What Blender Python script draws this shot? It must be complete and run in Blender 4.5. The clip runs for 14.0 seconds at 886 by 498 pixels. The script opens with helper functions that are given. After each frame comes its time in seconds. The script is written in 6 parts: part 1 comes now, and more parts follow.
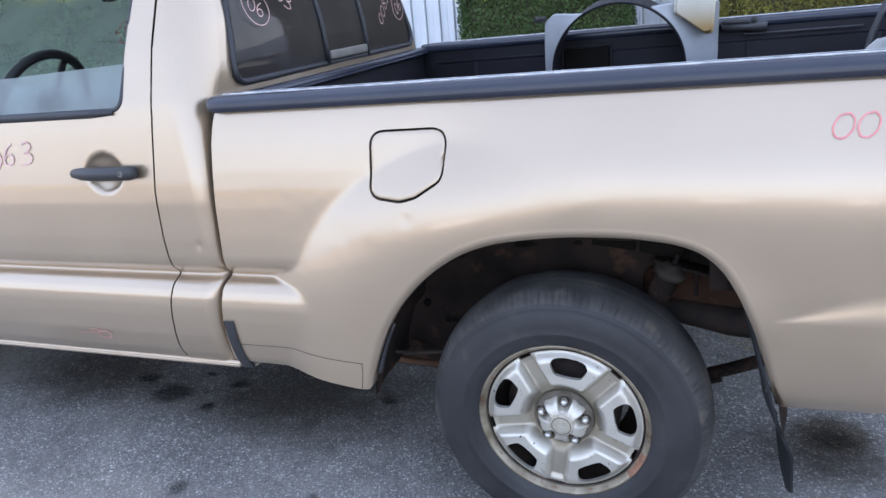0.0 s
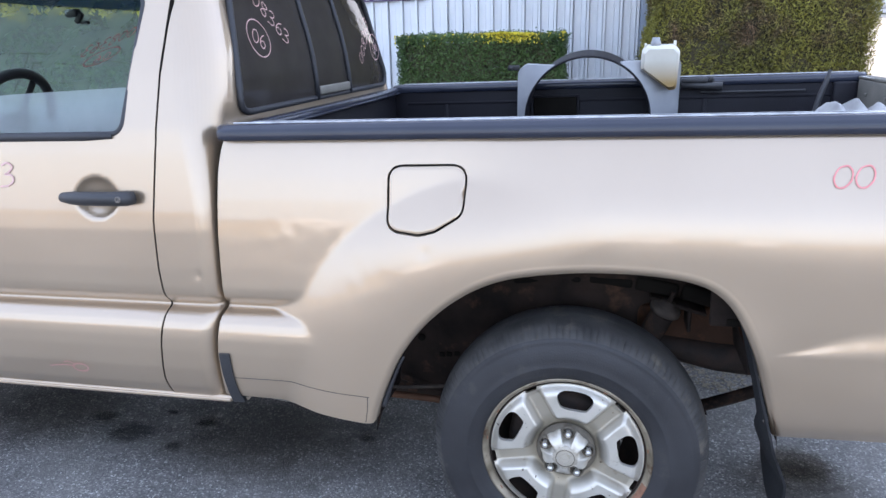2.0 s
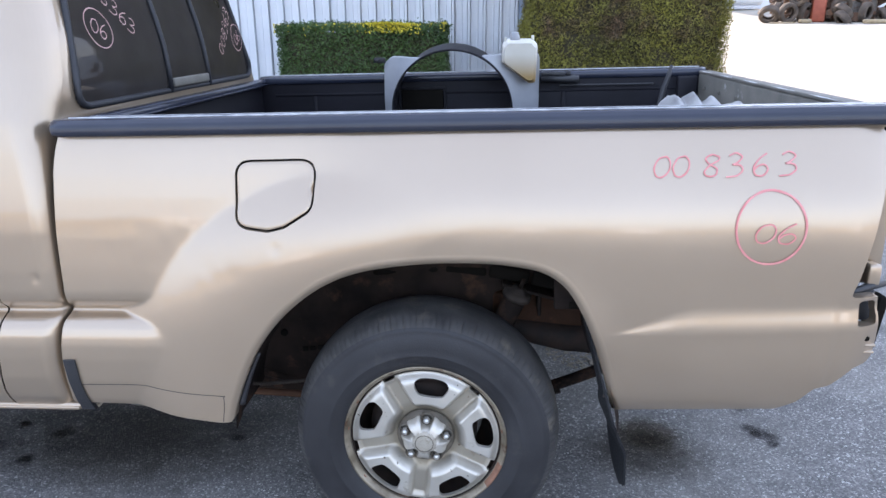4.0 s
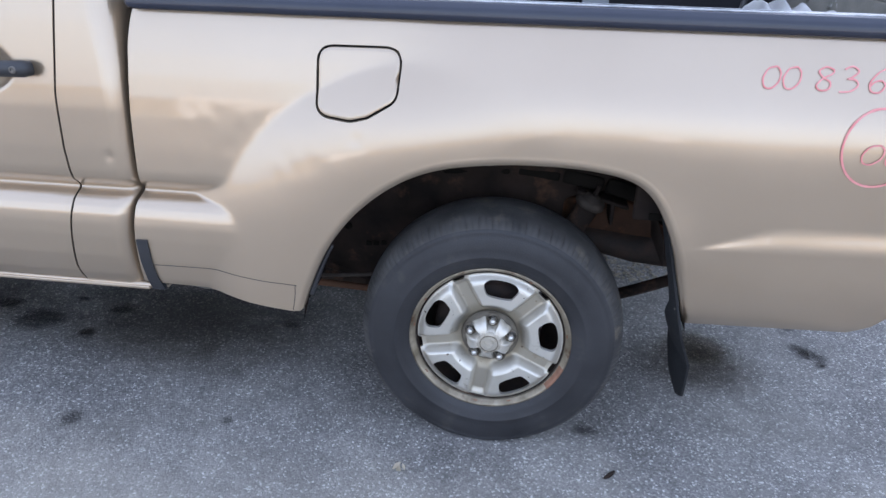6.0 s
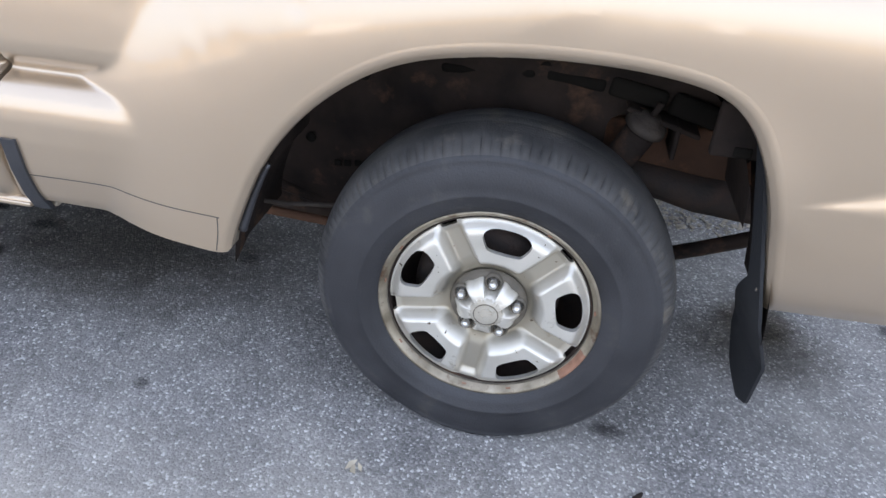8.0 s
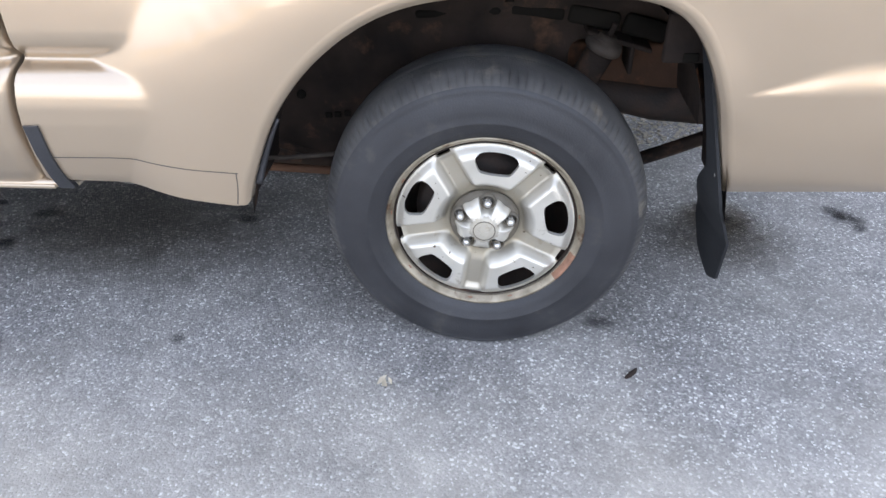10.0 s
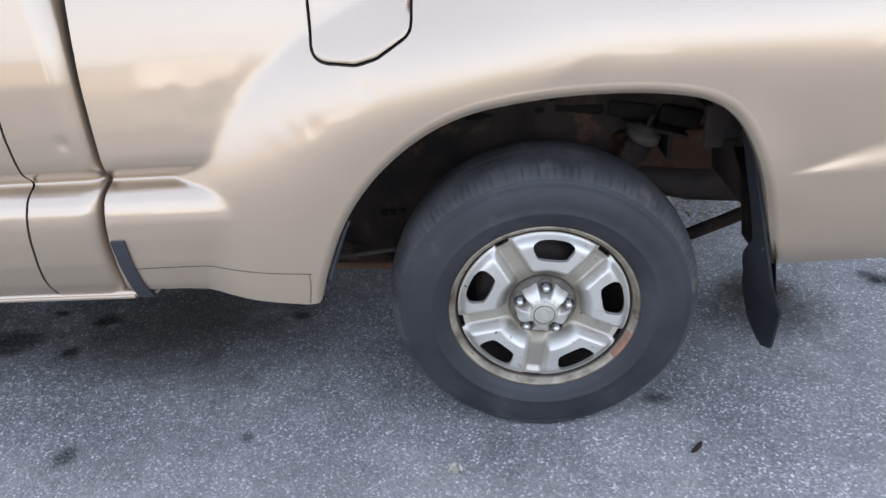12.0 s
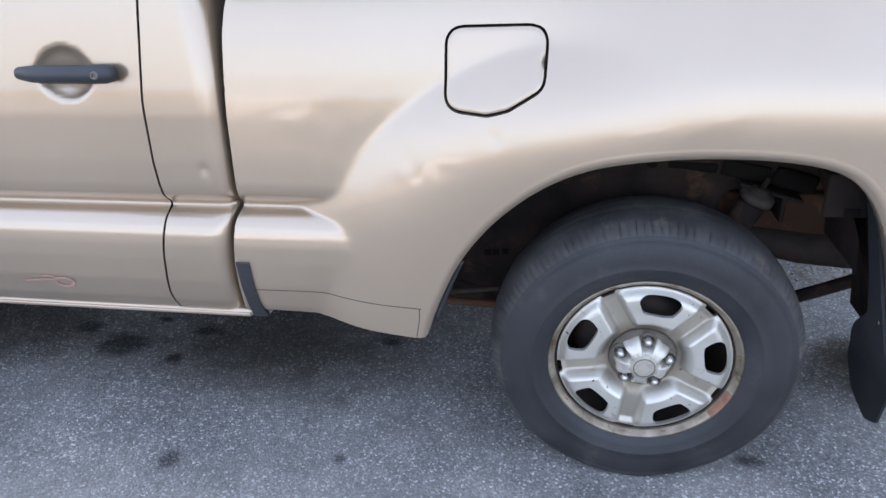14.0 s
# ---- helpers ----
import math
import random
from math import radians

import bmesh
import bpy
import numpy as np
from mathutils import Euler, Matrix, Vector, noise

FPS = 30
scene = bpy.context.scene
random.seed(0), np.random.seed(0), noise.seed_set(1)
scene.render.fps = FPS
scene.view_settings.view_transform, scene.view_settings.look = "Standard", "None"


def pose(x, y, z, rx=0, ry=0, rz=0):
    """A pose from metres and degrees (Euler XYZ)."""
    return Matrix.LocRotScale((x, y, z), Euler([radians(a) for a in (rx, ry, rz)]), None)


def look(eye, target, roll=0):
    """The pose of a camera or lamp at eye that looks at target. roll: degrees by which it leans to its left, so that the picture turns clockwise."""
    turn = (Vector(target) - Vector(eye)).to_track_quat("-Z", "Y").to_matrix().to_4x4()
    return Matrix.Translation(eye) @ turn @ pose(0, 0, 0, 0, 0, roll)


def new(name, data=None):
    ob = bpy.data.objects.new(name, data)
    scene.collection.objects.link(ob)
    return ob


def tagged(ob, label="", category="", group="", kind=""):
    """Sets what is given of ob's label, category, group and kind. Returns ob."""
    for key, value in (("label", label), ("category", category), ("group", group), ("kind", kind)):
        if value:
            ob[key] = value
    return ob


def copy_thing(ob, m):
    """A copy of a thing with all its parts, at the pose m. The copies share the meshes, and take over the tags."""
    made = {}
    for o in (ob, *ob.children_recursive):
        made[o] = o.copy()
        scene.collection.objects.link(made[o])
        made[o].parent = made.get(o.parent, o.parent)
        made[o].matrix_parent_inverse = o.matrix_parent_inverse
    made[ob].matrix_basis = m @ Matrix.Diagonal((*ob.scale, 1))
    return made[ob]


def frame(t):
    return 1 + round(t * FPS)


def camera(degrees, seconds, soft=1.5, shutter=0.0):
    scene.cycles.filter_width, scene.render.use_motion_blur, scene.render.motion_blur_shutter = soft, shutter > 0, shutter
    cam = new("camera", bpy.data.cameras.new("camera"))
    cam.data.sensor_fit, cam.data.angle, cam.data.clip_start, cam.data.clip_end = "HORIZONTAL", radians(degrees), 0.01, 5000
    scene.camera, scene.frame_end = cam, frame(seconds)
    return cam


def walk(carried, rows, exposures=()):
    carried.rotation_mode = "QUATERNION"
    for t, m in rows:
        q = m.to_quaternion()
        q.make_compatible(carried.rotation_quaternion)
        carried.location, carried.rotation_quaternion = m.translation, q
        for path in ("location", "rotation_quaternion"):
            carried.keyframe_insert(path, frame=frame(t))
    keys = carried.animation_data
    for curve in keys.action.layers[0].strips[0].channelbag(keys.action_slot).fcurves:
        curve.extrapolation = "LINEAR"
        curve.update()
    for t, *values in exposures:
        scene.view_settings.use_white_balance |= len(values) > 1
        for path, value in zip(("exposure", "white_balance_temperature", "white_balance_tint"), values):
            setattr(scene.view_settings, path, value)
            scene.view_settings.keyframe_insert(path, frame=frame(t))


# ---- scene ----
cam = camera(64.9, 14.0)
PATH = [
    (0, (0.294, 0.167, 1.337), (-0.383, 1.924, 0.663), -5.0),
    (0.5, (0.171, 0.164, 1.35), (-0.341, 2.011, 0.779), -0.9),
    (1, (-0.009, 0.078, 1.335), (-0.358, 1.956, 0.742), 3.2),
    (1.5, (0.0, 0.083, 1.345), (-0.413, 1.949, 0.756), 0.2),
    (2, (0.069, 0.062, 1.341), (-0.374, 1.927, 0.769), -1.3),
    (2.5, (0.125, 0.038, 1.338), (-0.294, 1.91, 0.774), -1.2),
    (3, (0.166, 0.044, 1.335), (-0.088, 1.944, 0.764), -1.4),
    (3.2, (0.178, 0.049, 1.341), (-0.011, 1.959, 0.777), -1.5),
    (5.3, (0.184, 0.08, 1.358), (0.022, 1.933, 0.622), 0.4),
    (5.5, (0.143, 0.094, 1.348), (-0.061, 1.934, 0.592), 1.7),
    (6, (0.023, 0.073, 1.338), (-0.154, 1.865, 0.47), 2.7),
    (6.5, (0.053, 0.161, 1.28), (-0.115, 1.856, 0.23), 1.1),
    (7, (0.14, 0.371, 1.218), (-0.241, 2.03, 0.168), -0.6),
    (7.2, (0.139, 0.41, 1.2), (-0.233, 2.088, 0.178), 1.1),
    (9.3, (-0.121, 0.752, 1.084), (-0.178, 2.366, -0.096), 6.8),
    (9.5, (-0.078, 0.654, 1.123), (-0.145, 2.286, -0.032), 4.2),
    (10, (-0.009, 0.387, 1.168), (-0.109, 2.004, -0.005), 0.4),
    (10.5, (-0.036, 0.317, 1.196), (-0.082, 1.986, 0.095), 1.5),
    (11, (-0.165, 0.283, 1.201), (-0.147, 1.977, 0.138), 2.4),
    (11.5, (-0.18, 0.29, 1.205), (-0.153, 2.005, 0.177), 0.9),
    (12, (-0.121, 0.326, 1.217), (-0.248, 2.071, 0.249), -3.3),
    (12.5, (-0.063, 0.331, 1.242), (-0.198, 2.096, 0.31), -4.2),
    (13, (-0.091, 0.308, 1.265), (-0.273, 2.096, 0.389), -2.8),
    (13.5, (-0.154, 0.294, 1.27), (-0.377, 2.08, 0.397), -2.0),
    (14, (-0.229, 0.297, 1.278), (-0.522, 2.056, 0.374), -1.2),
]
walk(cam, [(t, look(eye, target, roll)) for t, eye, target, roll in PATH], [(0, 1.44, 7040, 21.8), (0.5, 1.50, 7040, 21.8), (2, 1.52, 7060, 21.8), (3.2, 1.45, 7120, 21.8), (5.3, 1.30, 7000, 21.8), (7.2, 1.45, 7470, 21.5), (9.5, 2.04, 7950, 22.4), (10.5, 1.70, 7870, 20.9), (11.5, 1.53, 7570, 21.4), (12.5, 1.48, 7180, 21.8), (14, 1.45, 7040, 21.8)])

# ---- light ----
SUN_EL, SUN_AZ = 27.0, -16.0      # degrees above the ground; degrees from +Y towards +X
world = bpy.data.worlds.new("sky")
scene.world = world
world.use_nodes = True
wn = world.node_tree.nodes
sky = wn.new("ShaderNodeTexSky")
sky.sky_type = "NISHITA"
sky.sun_disc = False
sky.sun_elevation = radians(SUN_EL)
sky.sun_rotation = radians(SUN_AZ)
sky.dust_density = 2.0
world.node_tree.links.new(sky.outputs[0], wn["Background"].inputs[0])
wn["Background"].inputs[1].default_value = 0.10
haze, both = wn.new("ShaderNodeBackground"), wn.new("ShaderNodeAddShader")      # thin bright haze over the whole sky
haze.inputs[0].default_value, haze.inputs[1].default_value = (0.593, 0.82, 1.160, 1), 0.61
world.node_tree.links.new(wn["Background"].outputs[0], both.inputs[0])
world.node_tree.links.new(haze.outputs[0], both.inputs[1])
world.node_tree.links.new(both.outputs[0], wn["World Output"].inputs[0])
sun_data = bpy.data.lights.new("sun", "SUN")
sun_data.energy, sun_data.angle, sun_data.color = 4.0, radians(0.6), (1.0, 0.93, 0.82)
sun = new("sun", sun_data)
sun_from = Vector((math.sin(radians(SUN_AZ)) * math.cos(radians(SUN_EL)), math.cos(radians(SUN_AZ)) * math.cos(radians(SUN_EL)), math.sin(radians(SUN_EL))))
sun.matrix_world = look(sun_from * 40, (0, 0, 0))


# ---- materials ----
def surface(name, dark, light, scale=6.0, rough=0.5, metal=0.0, bump=0.1, bump_scale=120.0, coat=0.0, rough_var=0.12, stain=None, stain_scale=2.0, stain_cut=0.6, ior=1.5, island=0.0, settled=None):
    """A two-scale procedural surface: broad colour drift, fine grain in the bump, optional stains."""
    m = bpy.data.materials.new(name)
    m.use_nodes = True
    n, l = m.node_tree.nodes, m.node_tree.links
    b = n["Principled BSDF"]
    tc = n.new("ShaderNodeTexCoord")
    big = n.new("ShaderNodeTexNoise")
    big.inputs["Scale"].default_value, big.inputs["Detail"].default_value = scale, 6
    l.new(tc.outputs["Object"], big.inputs["Vector"])
    ramp = n.new("ShaderNodeValToRGB")
    ramp.color_ramp.elements[0].position, ramp.color_ramp.elements[1].position = 0.3, 0.7
    ramp.color_ramp.elements[0].color, ramp.color_ramp.elements[1].color = (*dark, 1), (*light, 1)
    l.new(big.outputs["Fac"], ramp.inputs["Fac"])
    out = ramp.outputs["Color"]
    if stain:
        sn = n.new("ShaderNodeTexNoise")
        sn.inputs["Scale"].default_value, sn.inputs["Detail"].default_value, sn.inputs["Roughness"].default_value = stain_scale, 8, 0.65
        l.new(tc.outputs["Object"], sn.inputs["Vector"])
        sr = n.new("ShaderNodeMapRange")
        sr.inputs["From Min"].default_value, sr.inputs["From Max"].default_value = stain_cut, stain_cut + 0.12
        l.new(sn.outputs["Fac"], sr.inputs["Value"])
        mx = n.new("ShaderNodeMix")
        mx.data_type = "RGBA"
        l.new(sr.outputs["Result"], mx.inputs["Factor"])
        l.new(out, mx.inputs["A"])
        mx.inputs["B"].default_value = (*stain, 1)
        out = mx.outputs["Result"]
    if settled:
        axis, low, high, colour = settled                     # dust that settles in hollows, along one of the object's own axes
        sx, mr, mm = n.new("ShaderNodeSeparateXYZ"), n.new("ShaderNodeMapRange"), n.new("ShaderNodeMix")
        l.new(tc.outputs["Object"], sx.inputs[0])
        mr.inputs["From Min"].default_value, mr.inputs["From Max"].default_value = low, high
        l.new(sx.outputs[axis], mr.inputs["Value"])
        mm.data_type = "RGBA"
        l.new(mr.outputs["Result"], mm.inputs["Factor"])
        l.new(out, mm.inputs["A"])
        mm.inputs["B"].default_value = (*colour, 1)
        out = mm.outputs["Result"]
    if island:
        gi = n.new("ShaderNodeNewGeometry")
        ir = n.new("ShaderNodeMapRange")
        ir.inputs["To Min"].default_value, ir.inputs["To Max"].default_value = 1 - island, 1 + island
        l.new(gi.outputs["Random Per Island"], ir.inputs["Value"])
        im = n.new("ShaderNodeMix")
        im.data_type, im.blend_type = "RGBA", "MULTIPLY"
        im.inputs["Factor"].default_value = 1
        l.new(out, im.inputs["A"])
        l.new(ir.outputs["Result"], im.inputs["B"])
        out = im.outputs["Result"]
    l.new(out, b.inputs["Base Color"])
    fine = n.new("ShaderNodeTexNoise")
    fine.inputs["Scale"].default_value, fine.inputs["Detail"].default_value = bump_scale, 5
    l.new(tc.outputs["Object"], fine.inputs["Vector"])
    rr = n.new("ShaderNodeMapRange")
    rr.inputs["To Min"].default_value, rr.inputs["To Max"].default_value = max(0.02, rough - rough_var), min(1, rough + rough_var)
    l.new(big.outputs["Fac"], rr.inputs["Value"])
    l.new(rr.outputs["Result"], b.inputs["Roughness"])
    if bump:
        bp = n.new("ShaderNodeBump")
        bp.inputs["Strength"].default_value, bp.inputs["Distance"].default_value = bump, 0.004
        l.new(fine.outputs["Fac"], bp.inputs["Height"])
        l.new(bp.outputs["Normal"], b.inputs["Normal"])
    b.inputs["Metallic"].default_value = metal
    b.inputs["Coat Weight"].default_value = coat
    b.inputs["Coat Roughness"].default_value = 0.05
    b.inputs["Coat IOR"].default_value = 1.65
    b.inputs["IOR"].default_value = ior
    return m


def asphalt_material(name):
    """Old grey asphalt: dark binder with pale stone chips, worn and dusty patches, small oil stains."""
    m = bpy.data.materials.new(name)
    m.use_nodes = True
    n, l = m.node_tree.nodes, m.node_tree.links
    b = n["Principled BSDF"]
    tc = n.new("ShaderNodeTexCoord")
    chips = n.new("ShaderNodeTexVoronoi")
    chips.inputs["Scale"].default_value = 195
    l.new(tc.outputs["Object"], chips.inputs["Vector"])
    tone = n.new("ShaderNodeSeparateColor")
    l.new(chips.outputs["Color"], tone.inputs[0])
    cr = n.new("ShaderNodeValToRGB")
    e = cr.color_ramp.elements
    e[0].position, e[0].color = 0.0, (0.128, 0.124, 0.121, 1)
    e[1].position, e[1].color = 1.0, (0.66, 0.645, 0.61, 1)
    for p, c in ((0.50, (0.209, 0.201, 0.194, 1)), (0.80, (0.264, 0.253, 0.241, 1)), (0.92, (0.384, 0.366, 0.336, 1))):
        k = e.new(p)
        k.color = c
    l.new(tone.outputs[0], cr.inputs["Fac"])
    fine = n.new("ShaderNodeTexNoise")
    fine.inputs["Scale"].default_value, fine.inputs["Detail"].default_value = 420, 4
    l.new(tc.outputs["Object"], fine.inputs["Vector"])
    mixf = n.new("ShaderNodeMix")
    mixf.data_type, mixf.blend_type = "RGBA", "OVERLAY"
    mixf.inputs["Factor"].default_value = 0.75
    l.new(cr.outputs["Color"], mixf.inputs["A"])
    l.new(fine.outputs["Fac"], mixf.inputs["B"])
    broad = n.new("ShaderNodeTexNoise")
    broad.inputs["Scale"].default_value, broad.inputs["Detail"].default_value, broad.inputs["Roughness"].default_value = 1.7, 7, 0.6
    l.new(tc.outputs["Object"], broad.inputs["Vector"])
    dr = n.new("ShaderNodeMapRange")
    dr.inputs["From Min"].default_value, dr.inputs["From Max"].default_value = 0.44, 0.68
    dr.inputs["To Max"].default_value = 0.45
    l.new(broad.outputs["Fac"], dr.inputs["Value"])
    dust = n.new("ShaderNodeMix")
    dust.data_type = "RGBA"
    l.new(dr.outputs["Result"], dust.inputs["Factor"])
    l.new(mixf.outputs["Result"], dust.inputs["A"])
    dust.inputs["B"].default_value = (0.332, 0.312, 0.282, 1)
    # paler strip beside the parked truck: dust plus painted-in open-sky brightness
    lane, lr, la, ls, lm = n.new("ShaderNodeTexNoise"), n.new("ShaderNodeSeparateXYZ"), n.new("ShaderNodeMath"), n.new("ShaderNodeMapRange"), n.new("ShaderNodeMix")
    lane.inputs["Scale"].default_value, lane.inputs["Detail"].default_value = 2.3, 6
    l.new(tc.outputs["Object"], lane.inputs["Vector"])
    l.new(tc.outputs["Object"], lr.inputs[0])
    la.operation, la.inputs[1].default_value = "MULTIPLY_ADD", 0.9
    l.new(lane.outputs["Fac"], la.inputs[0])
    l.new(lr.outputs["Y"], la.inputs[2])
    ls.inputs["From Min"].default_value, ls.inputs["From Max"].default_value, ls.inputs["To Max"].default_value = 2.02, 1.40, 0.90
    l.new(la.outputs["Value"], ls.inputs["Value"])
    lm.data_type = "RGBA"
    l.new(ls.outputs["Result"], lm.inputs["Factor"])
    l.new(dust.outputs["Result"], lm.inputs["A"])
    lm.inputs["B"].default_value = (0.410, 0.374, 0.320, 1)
    patch, pr, pm = n.new("ShaderNodeTexNoise"), n.new("ShaderNodeMapRange"), n.new("ShaderNodeMix")
    patch.inputs["Scale"].default_value, patch.inputs["Detail"].default_value, patch.inputs["Roughness"].default_value = 3.7, 9, 0.74
    l.new(tc.outputs["Object"], patch.inputs["Vector"])
    pr.inputs["From Min"].default_value, pr.inputs["From Max"].default_value = 0.36, 0.64
    pr.inputs["To Min"].default_value, pr.inputs["To Max"].default_value = 0.72, 1.14
    l.new(patch.outputs["Fac"], pr.inputs["Value"])
    pm.data_type, pm.blend_type = "RGBA", "MULTIPLY"
    pm.inputs["Factor"].default_value = 1
    l.new(lm.outputs["Result"], pm.inputs["A"])
    l.new(pr.outputs["Result"], pm.inputs["B"])
    big_chip, bd, bc, bt, bm2 = n.new("ShaderNodeTexVoronoi"), n.new("ShaderNodeMapRange"), n.new("ShaderNodeSeparateColor"), n.new("ShaderNodeMath"), n.new("ShaderNodeMix")
    big_chip.inputs["Scale"].default_value = 135
    l.new(tc.outputs["Object"], big_chip.inputs["Vector"])
    bd.inputs["From Min"].default_value, bd.inputs["From Max"].default_value = 0.34, 0.22
    l.new(big_chip.outputs["Distance"], bd.inputs["Value"])
    l.new(big_chip.outputs["Color"], bc.inputs[0])
    bsel = n.new("ShaderNodeMapRange")
    bsel.inputs["From Min"].default_value, bsel.inputs["From Max"].default_value, bsel.inputs["To Max"].default_value = 0.82, 0.97, 0.58
    l.new(bc.outputs[1], bsel.inputs["Value"])
    bt.operation = "MULTIPLY"
    l.new(bd.outputs["Result"], bt.inputs[0])
    l.new(bsel.outputs["Result"], bt.inputs[1])
    clump, cl, ct = n.new("ShaderNodeTexNoise"), n.new("ShaderNodeMapRange"), n.new("ShaderNodeMath")      # the chips lie bare in clumps
    clump.inputs["Scale"].default_value, clump.inputs["Detail"].default_value = 5.5, 5
    l.new(tc.outputs["Object"], clump.inputs["Vector"])
    cl.inputs["From Min"].default_value, cl.inputs["From Max"].default_value, cl.inputs["To Min"].default_value = 0.40, 0.62, 0.25
    l.new(clump.outputs["Fac"], cl.inputs["Value"])
    ct.operation = "MULTIPLY"
    l.new(bt.outputs["Value"], ct.inputs[0])
    l.new(cl.outputs["Result"], ct.inputs[1])
    bm2.data_type = "RGBA"
    l.new(ct.outputs["Value"], bm2.inputs["Factor"])
    l.new(pm.outputs["Result"], bm2.inputs["A"])
    bm2.inputs["B"].default_value = (0.73, 0.71, 0.67, 1)
    l.new(bm2.outputs["Result"], b.inputs["Base Color"])
    b.inputs["Roughness"].default_value = 0.82
    hb = n.new("ShaderNodeMath")
    hb.operation = "SUBTRACT"
    l.new(fine.outputs["Fac"], hb.inputs[0])
    l.new(chips.outputs["Distance"], hb.inputs[1])
    bp = n.new("ShaderNodeBump")
    bp.inputs["Strength"].default_value, bp.inputs["Distance"].default_value = 0.55, 0.004
    l.new(hb.outputs["Value"], bp.inputs["Height"])
    l.new(bp.outputs["Normal"], b.inputs["Normal"])
    return m


def glass_material(name, tint, dust=None, amount=0.0, ior=1.5, rough=0.03):
    """Thin tinted glass with a film of dust; on the door the film paints a reflection."""
    m = bpy.data.materials.new(name)
    m.use_nodes = True
    n, l = m.node_tree.nodes, m.node_tree.links
    n.remove(n["Principled BSDF"])
    tr, gl, mx, fr = n.new("ShaderNodeBsdfTransparent"), n.new("ShaderNodeBsdfGlossy"), n.new("ShaderNodeMixShader"), n.new("ShaderNodeFresnel")
    tr.inputs[0].default_value = (*tint, 1)
    gl.inputs["Roughness"].default_value = rough
    fr.inputs["IOR"].default_value = ior
    clear = tr.outputs[0]
    if dust:
        df, tl, both, film = n.new("ShaderNodeBsdfDiffuse"), n.new("ShaderNodeBsdfTranslucent"), n.new("ShaderNodeMixShader"), n.new("ShaderNodeMixShader")
        df.inputs[0].default_value, tl.inputs[0].default_value = (*dust, 1), (*dust, 1)
        l.new(df.outputs[0], both.inputs[1])
        l.new(tl.outputs[0], both.inputs[2])
        tc, ns, rg = n.new("ShaderNodeTexCoord"), n.new("ShaderNodeTexNoise"), n.new("ShaderNodeMapRange")
        ns.inputs["Scale"].default_value, ns.inputs["Detail"].default_value = 6, 7
        l.new(tc.outputs["Object"], ns.inputs["Vector"])
        rg.inputs["To Min"].default_value, rg.inputs["To Max"].default_value = amount * 0.6, amount * 1.4
        l.new(ns.outputs["Fac"], rg.inputs["Value"])
        l.new(rg.outputs["Result"], film.inputs[0])
        l.new(clear, film.inputs[1])
        l.new(both.outputs[0], film.inputs[2])
        clear = film.outputs[0]
    l.new(fr.outputs[0], mx.inputs[0])
    l.new(clear, mx.inputs[1])
    l.new(gl.outputs[0], mx.inputs[2])
    l.new(mx.outputs[0], n["Material Output"].inputs[0])
    return m


def stain_shade_material(name, colour, strength, soft=0.22):
    """A see-through dark blot for stains and painted shade: dark in the middle, breaking up towards its edge (the mesh
    is one unit in radius).
    """
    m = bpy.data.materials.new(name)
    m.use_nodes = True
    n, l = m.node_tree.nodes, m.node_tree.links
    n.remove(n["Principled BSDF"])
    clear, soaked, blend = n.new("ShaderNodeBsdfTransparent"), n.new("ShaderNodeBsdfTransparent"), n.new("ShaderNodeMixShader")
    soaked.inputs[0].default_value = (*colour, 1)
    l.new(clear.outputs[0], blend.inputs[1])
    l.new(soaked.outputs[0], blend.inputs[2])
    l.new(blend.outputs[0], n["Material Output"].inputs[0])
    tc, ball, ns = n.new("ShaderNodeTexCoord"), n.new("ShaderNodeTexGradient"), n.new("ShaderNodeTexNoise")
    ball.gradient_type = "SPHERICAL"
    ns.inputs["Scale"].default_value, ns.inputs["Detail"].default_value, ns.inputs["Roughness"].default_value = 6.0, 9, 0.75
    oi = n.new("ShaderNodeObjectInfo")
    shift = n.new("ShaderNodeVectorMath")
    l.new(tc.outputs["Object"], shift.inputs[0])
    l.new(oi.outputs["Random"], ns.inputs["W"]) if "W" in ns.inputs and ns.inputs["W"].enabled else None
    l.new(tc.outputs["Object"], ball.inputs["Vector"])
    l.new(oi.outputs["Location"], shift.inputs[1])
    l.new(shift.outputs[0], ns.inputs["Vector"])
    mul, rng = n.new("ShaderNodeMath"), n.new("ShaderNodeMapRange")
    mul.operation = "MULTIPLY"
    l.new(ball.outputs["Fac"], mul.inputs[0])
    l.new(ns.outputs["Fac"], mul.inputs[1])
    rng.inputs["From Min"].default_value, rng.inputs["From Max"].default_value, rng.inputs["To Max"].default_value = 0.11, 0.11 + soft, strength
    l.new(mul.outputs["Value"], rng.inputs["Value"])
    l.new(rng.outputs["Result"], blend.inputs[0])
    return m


PAINT = surface("champagne_paint", (0.446, 0.339, 0.240), (0.474, 0.364, 0.261), 2.5, 0.31, 0.70, 0.010, 300, 1.0, 0.03)
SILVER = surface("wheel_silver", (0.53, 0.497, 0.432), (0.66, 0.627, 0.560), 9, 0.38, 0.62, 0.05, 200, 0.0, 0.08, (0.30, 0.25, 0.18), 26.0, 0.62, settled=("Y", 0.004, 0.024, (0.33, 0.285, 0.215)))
LIP = surface("grimy_rim_edge", (0.155, 0.124, 0.084), (0.36, 0.310, 0.236), 22, 0.42, 0.6, 0.15, 160, 0.0, 0.1, (0.12, 0.070, 0.042), 26.0, 0.55)
RUST = surface("rust", (0.17, 0.080, 0.048), (0.31, 0.155, 0.098), 40, 0.85, 0.0, 0.3, 220)
